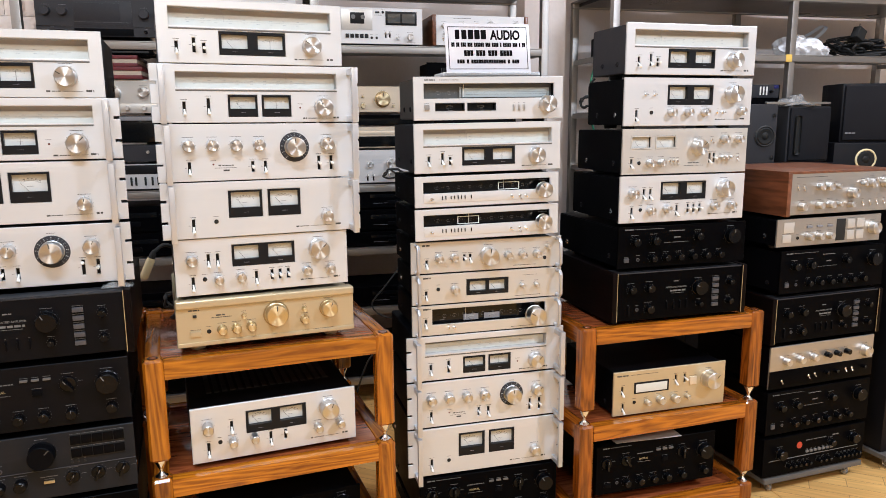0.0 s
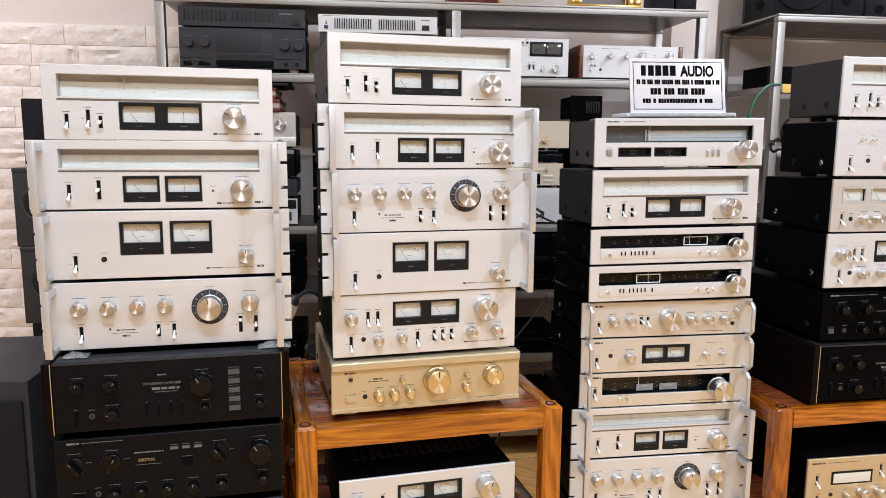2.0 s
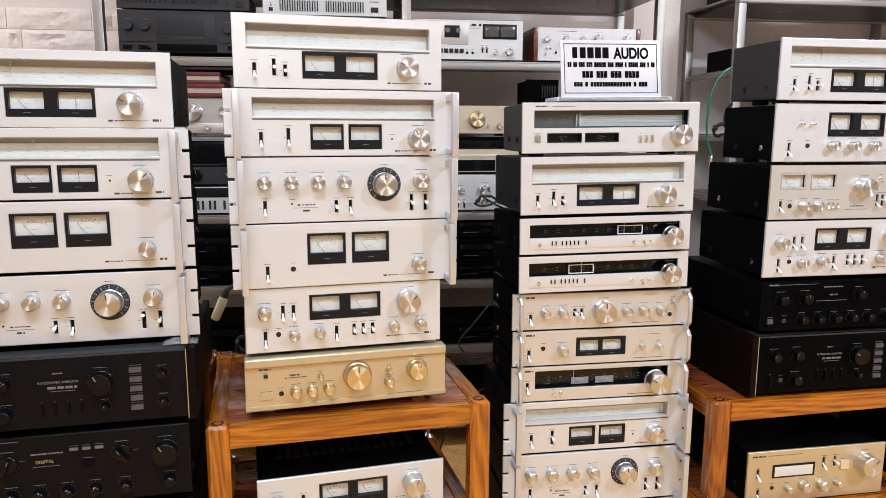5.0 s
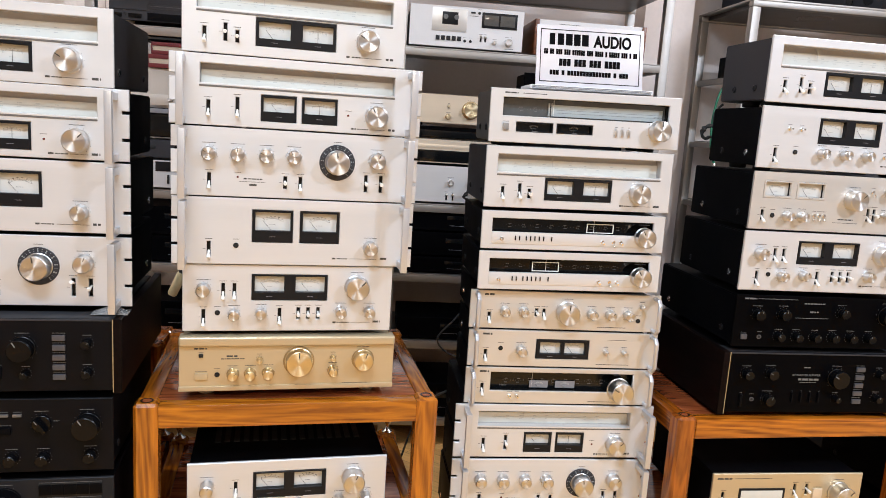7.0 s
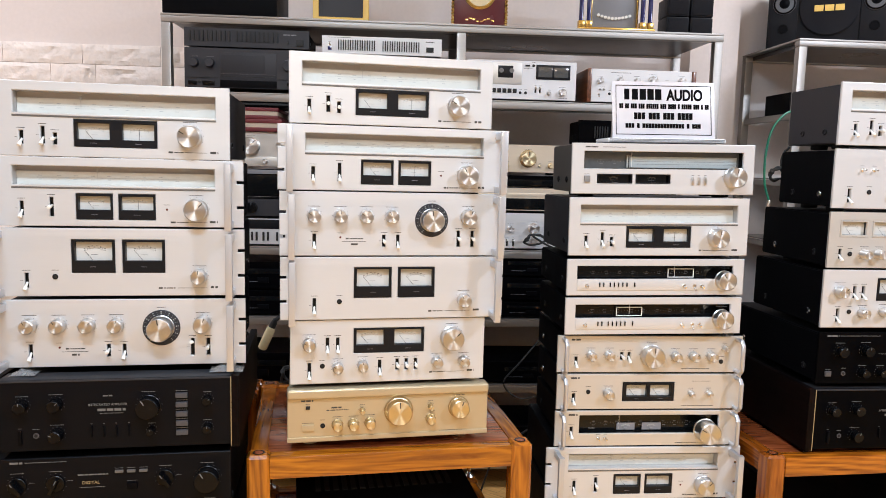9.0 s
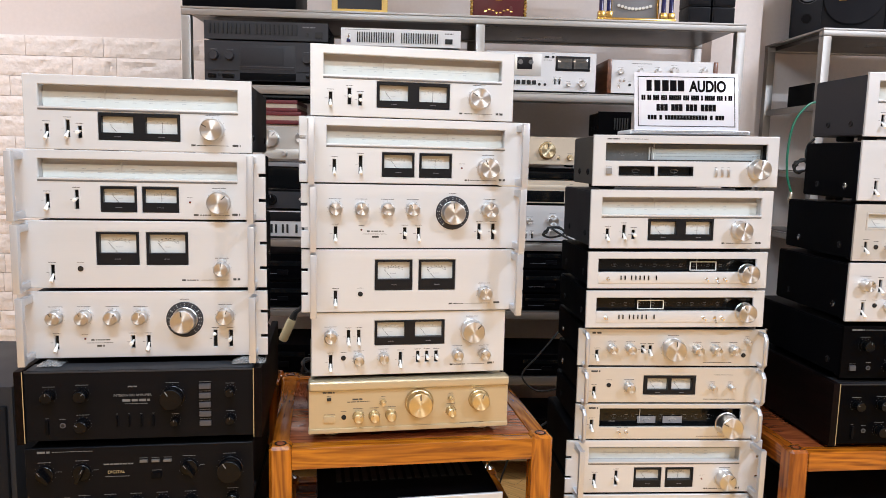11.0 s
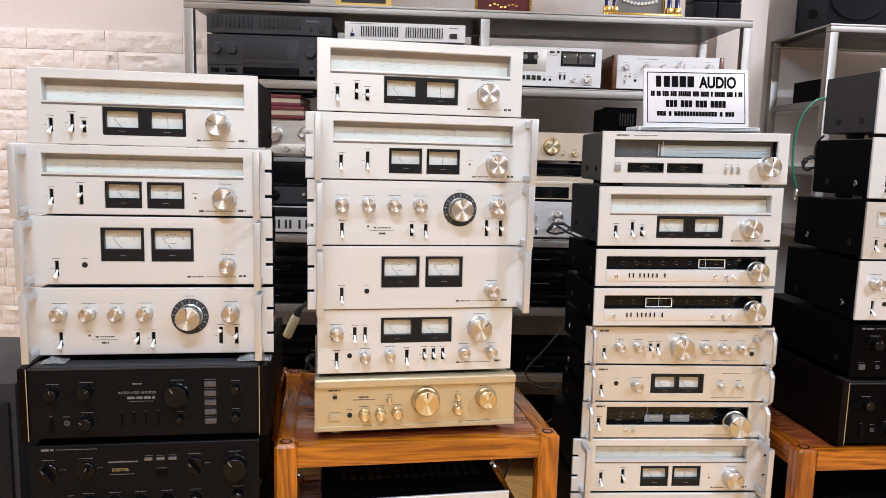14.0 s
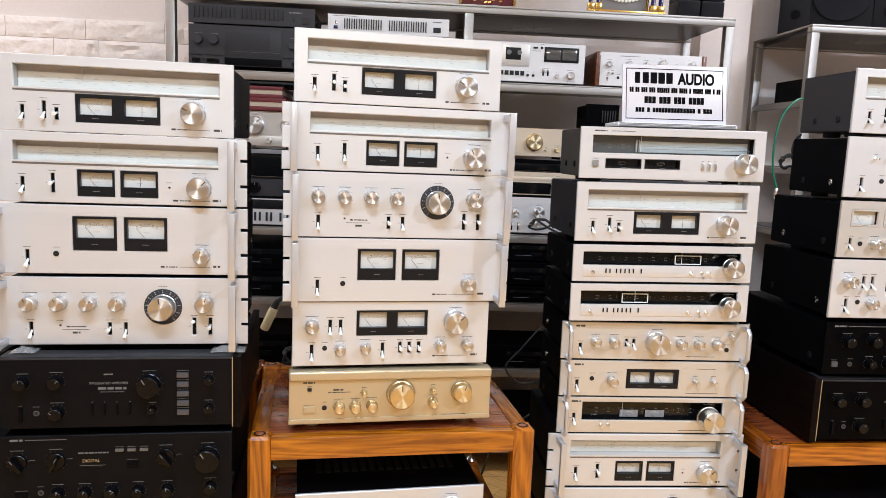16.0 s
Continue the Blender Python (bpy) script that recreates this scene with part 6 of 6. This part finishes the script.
# ---------------------------------------------------------------- cables and clutter
def cable(points, r, mat, label, n=10):
    ob = part("cable", tube(smooth_path(points, n), r, 8), mat, None)
    return tagged(ob, label, "cable", "loose cables")


def coil(cx, cy, cz, rx, rz, turns, seed, r=0.003, mat=None, label="tangled black cable behind the stack", sy=0.02):
    rnd = random.Random(seed)
    pts = []
    for i in range(int(turns * 10)):
        a = i * 2 * math.pi / 10 + rnd.uniform(-0.2, 0.2)
        k = rnd.uniform(0.65, 1.1)
        pts.append((cx + rx * k * math.cos(a), cy + rnd.uniform(-sy, sy), cz + rz * k * math.sin(a)))
    return cable(pts, r, mat or M_RUBBER, label, 5)


g = cable(((1.80, 3.185, 1.557), (1.72, 3.16, 1.545), (1.662, 3.15, 1.48), (1.642, 3.15, 1.38), (1.646, 3.15, 1.27), (1.668, 3.15, 1.20)), 0.0045, M_GREEN, "green cable hanging down with a metal plug")
part("plug", lathe([(0.006, 0), (0.008, 0.004), (0.008, 0.030), (0.005, 0.034), (0.005, 0.046), (0, 0.047)], 14, axis="z"), M_CHROME, g, "silver plug", pose(1.669, 3.15, 1.198, 162, 18, 0))
coil(1.158, 2.158, 1.302, 0.022, 0.017, 2.6, 3, sy=0.012)
cable(((1.178, 2.150, 1.372), (1.163, 2.150, 1.355), (1.160, 2.15, 1.325), (1.178, 2.15, 1.292)), 0.003, M_RUBBER, "black mains cable behind the stack")
coil(0.71, 3.07, 1.030, 0.045, 0.020, 1.7, 5, 0.004, label="looped black cable in front of the shelf")
cable(((0.70, 3.06, 1.045), (0.74, 3.02, 1.02), (0.79, 2.93, 1.0), (0.84, 2.8, 0.985)), 0.004, M_RUBBER, "black cable trailing behind the tuner stack")
cable(((0.80, 3.127, 0.69), (0.74, 3.06, 0.64), (0.66, 3.02, 0.56), (0.60, 3.02, 0.48), (0.66, 3.02, 0.42), (0.75, 3.02, 0.43)), 0.0035, M_RUBBER, "thin black cable hanging below the shelf")
cable(((0.42, 2.62, 0.003), (0.46, 2.61, 0.2), (0.52, 2.6, 0.38), (0.60, 2.6, 0.44), (0.68, 2.6, 0.49), (0.75, 2.58, 0.53), (0.82, 2.4, 0.52), (0.84, 2.285, 0.50)), 0.0035, M_RUBBER, "grey-black cable behind the rack")
pl = cable(((-0.150, 2.305, 0.874), (-0.12, 2.33, 0.888), (-0.082, 2.36, 0.85), (-0.078, 2.30, 0.76), (-0.09, 2.24, 0.706), (-0.10, 2.19, 0.699)), 0.006, M_RUBBER, "thick black cable with a cream socket between the stacks")
part("socket", lathe([(0, 0.001), (0.010, 0), (0.0125, 0.004), (0.0125, 0.058), (0.0105, 0.066), (0, 0.067)], 20, axis="z"), M_CREAM, pl, "cream plastic socket", pose(-0.186, 2.305, 0.794, 0, 24, 0))
part("cable_end", lathe([(0.010, 0.066), (0.009, 0.078), (0.006, 0.09), (0, 0.092)], 16, axis="z"), M_RUBBER, pl, "", pose(-0.186, 2.305, 0.794, 0, 24, 0))
coil(-0.088, 2.268, 0.7345, 0.045, 0.035, 2.0, 9, 0.004, sy=0.012)


def crumple(name, m, sx, sy, sz, n, mat, label, category, seed, parent=None):
    """A crumpled sheet of film."""
    rnd = random.Random(seed)
    bm = bmesh.new()
    grid = [[bm.verts.new((sx * (i / n - 0.5), sy * (k / n - 0.5), max(0, sz * (0.62 + 0.5 * noise.noise((i * 6.0 / n + seed, k * 6.0 / n, 0.3)) + 0.22 * noise.noise((i * 15.0 / n, k * 15.0 / n + seed, 2.3)) + rnd.uniform(-0.04, 0.04)) * math.sin(math.pi * min(1, max(0, (i + 0.6) / (n + 1)))) * math.sin(math.pi * min(1, max(0, (k + 0.6) / (n + 1))))))) for k in range(n + 1)] for i in range(n + 1)]
    for i in range(n):
        for k in range(n):
            bm.faces.new((grid[i][k], grid[i + 1][k], grid[i + 1][k + 1], grid[i][k + 1]))
    ob = part(name, bm, mat, parent, at=m, angle=25)
    return tagged(ob, label, category)




def carrier_bag(m, sx, sy, sz, seed):
    """A slumped film bag with soft folds and one loop of its handle standing up."""
    bm = bmesh.new()
    bmesh.ops.create_icosphere(bm, subdivisions=5, radius=1.0)
    for v in bm.verts:
        p = v.co.copy()
        fold = 1 - abs(noise.noise((p.x * 2.1 + seed, p.y * 2.1, p.z * 1.6))) * 2.0
        crease = abs(noise.noise((p.x * 5.2, p.y * 5.2 + seed, p.z * 4.0)))
        k = 0.82 + 0.20 * fold - 0.16 * crease
        v.co = (p.x * k * sx, p.y * k * sy, max(0.0, (p.z * k + 0.55) * sz * (1.0 - 0.25 * p.x)))
    bag = part("plastic_bag", bm, M_BAG, None, at=m, angle=60)
    pts = smooth_path(((0.02, 0, 0.11), (0.07, 0.01, 0.13), (0.125, 0.0, 0.165), (0.14, -0.01, 0.155), (0.10, -0.01, 0.115), (0.05, 0, 0.08)), 6)
    hb = bmesh.new()
    rows = [[hb.verts.new((q.x, q.y + o, q.z + 0.3 * o)) for o in (-0.013, -0.004, 0.005, 0.014)] for q in pts]
    for a, b in zip(rows, rows[1:]):
        for i in range(3):
            hb.faces.new((a[i], a[i + 1], b[i + 1], b[i]))
    bmesh.ops.solidify(hb, geom=hb.faces[:], thickness=0.0012)
    part("handle", hb, M_BAG, bag, "loop of plastic film")
    return tagged(bag, "crumpled white plastic carrier bag on the steel shelf", "bag")


carrier_bag(pose(2.93, 3.36, 1.557), 0.155, 0.12, 0.075, 3)
crumple("plastic_wrap", pose(2.61, 3.00, 1.305), 0.17, 0.13, 0.075, 14, M_CLEAR, "crumpled clear plastic wrapping on the shelf", "wrapping", 7)
wrap = spot("A", 0.405, 0.8865, 0.0)
crumple("bubble_wrap", wrap, 0.065, 0.045, 0.013, 12, M_CLEAR, "crumpled bubble wrap between two amplifiers", "wrapping", 11)
crumple("bubble_wrap", spot("A", 0.03, 0.8865, 0.0), 0.045, 0.04, 0.011, 10, M_CLEAR, "small pad of bubble wrap between two amplifiers", "wrapping", 13)
crumple("plastic_wrap", pose(0.36, 2.02, 0.0), 0.16, 0.14, 0.07, 12, M_CLEAR, "crumpled clear plastic lying on the floor", "wrapping", 17)
for i in range(4):
    coil(3.28 + 0.05 * (i % 2), 3.32 + 0.03 * i, 1.60 + 0.018 * (i % 3), 0.16, 0.034, 3.0, 20 + i, 0.0055, sy=0.09, label="heap of black cables on the steel shelf")
ad = thing("power_adapter", pose(3.20, 3.27, 1.665, 0, 25, 10), "black mains adapter on the cable heap", "adapter")
part("body", box(-0.03, 0.03, -0.02, 0.02, -0.018, 0.04, 0.004), M_RUBBER, ad)
part("prong", box(-0.02, -0.014, -0.002, 0.002, 0.04, 0.06), M_STEEL, ad)
mx = hifi("audio_mixer", pose(2.36, 3.23, 1.285), 0.36, 0.13, 0.2, [("P", 0.02, 0.98, 0.0, 0.52, M_SPKTOP)] + [("B", u, u + 0.02, 0.08, 0.42, M_LEVER) for u in (0.68, 0.73, 0.78)] + [("B", 0.90, 0.97, 0.02, 0.16, M_BLUE), ("K", 0.85, 0.28, 0.006)], M_BLACKP, M_BLACKM, "small black mixer with a grey upper strip", "mixer", M_KBLACK, seed=101, ticks=False)
st = thing("metal_stand", pose(2.425, 2.945, 1.3125, 0, 0, 2), "thin metal bar lying across the loudspeakers", "bar")
part("bar", box(0.0, 0.36, 0.0, 0.014, 0.0, 0.011, 0.002), M_STEEL, st)
sb = thing("black_case", pose(1.838, 3.36, 1.557), "small flat black box on the steel shelf", "case")
part("body", box(0, 0.30, 0, 0.2, 0.004, 0.094, 0.004), M_BLACKM, sb)
for x in (0.03, 0.27):
    part("foot", lathe([(0.01, 0), (0.01, 0.005), (0, 0.005)], 12, axis="z"), M_RUBBER, sb, "", pose(x, 0.03, 0))
for i, (dx, a) in enumerate(((0.0, 4), (0.012, -3))):
    pp = part("paper_sheet", box(0, 0.21, 0, 0.15, 0, 0.0008), M_PAPER, None, at=spot("D", 0.03 + dx, 0.2725 + 0.001 * i, 0.024, a), angle=0)
    tagged(pp, "white paper sheet lying on a black amplifier", "paper", "paper sheets")

# ---------------------------------------------------------------- wall bricks and floor tiles
rnd = random.Random(5)


def brick_mesh(w, h, seed):
    n, k = 13, 5
    bm = bmesh.new()
    vs = [[bm.verts.new((w * i / n, -(0.0065 if i in (0, n) or j in (0, k) else 0.013 + 0.017 * noise.noise((i * 0.85 + seed * 3.1, j * 0.9, seed)) + rnd.uniform(-0.0035, 0.0035)), h * j / k)) for j in range(k + 1)] for i in range(n + 1)]
    for i in range(n):
        for j in range(k):
            bm.faces.new((vs[i][j], vs[i + 1][j], vs[i + 1][j + 1], vs[i][j + 1]))
    back_vs = [bm.verts.new((x, 0.002, z)) for x, z in ((0, 0), (w, 0), (w, h), (0, h))]
    corner = (vs[0][0], vs[n][0], vs[n][k], vs[0][k])
    rim = ([vs[i][0] for i in range(n + 1)], [vs[n][j] for j in range(k + 1)], [vs[i][k] for i in range(n, -1, -1)], [vs[0][j] for j in range(k, -1, -1)])
    for q, line in enumerate(rim):
        bm.faces.new(line[::-1] + [back_vs[q], back_vs[(q + 1) % 4]])
    bmesh.ops.recalc_face_normals(bm, faces=bm.faces[:])
    me = bpy.data.meshes.new("brick")
    bm.to_mesh(me)
    bm.free()
    me.shade_smooth()
    me.set_sharp_from_angle(angle=radians(50))
    me.materials.append(M_BRICK)
    return me


BH, GAP = 0.0865, 0.002
FORMS = [(w, [brick_mesh(w, BH, 10 * i + s) for s in range(3)]) for i, w in enumerate((0.335, 0.262, 0.19))]
row = 0
z = 1.798 - BH
while z > 0.0:
    x = RX0 + 0.004 + (0.0 if row % 2 else 0.11)
    while x < -0.62:
        w, forms = rnd.choice(FORMS)
        ob = link("brick", rnd.choice(forms), None, wall_n)
        ob.matrix_basis = pose(x, RY1 - 0.002, z)
        x += w + GAP
    z -= BH + GAP
    row += 1

tile = bpy.data.meshes.new("floor_tile")
TS = 0.5
bm = box(0.0015, TS - 0.0015, 0.0015, TS - 0.0015, -0.006, 0.0, 0.001, seg=1)
bm.to_mesh(tile)
bm.free()
tile.materials.append(M_PARQUET)
for i in range(int((RX1 - RX0) / TS) + 1):
    for k in range(int((RY1 - RY0) / TS) + 1):
        x, y = RX0 + i * TS, RY0 + k * TS
        if x + TS <= RX1 + 0.45 and y + TS <= RY1 + 0.45:
            ob = link("floor_tile", tile, None, floor)
            ob.matrix_basis = pose(x, y, 0)
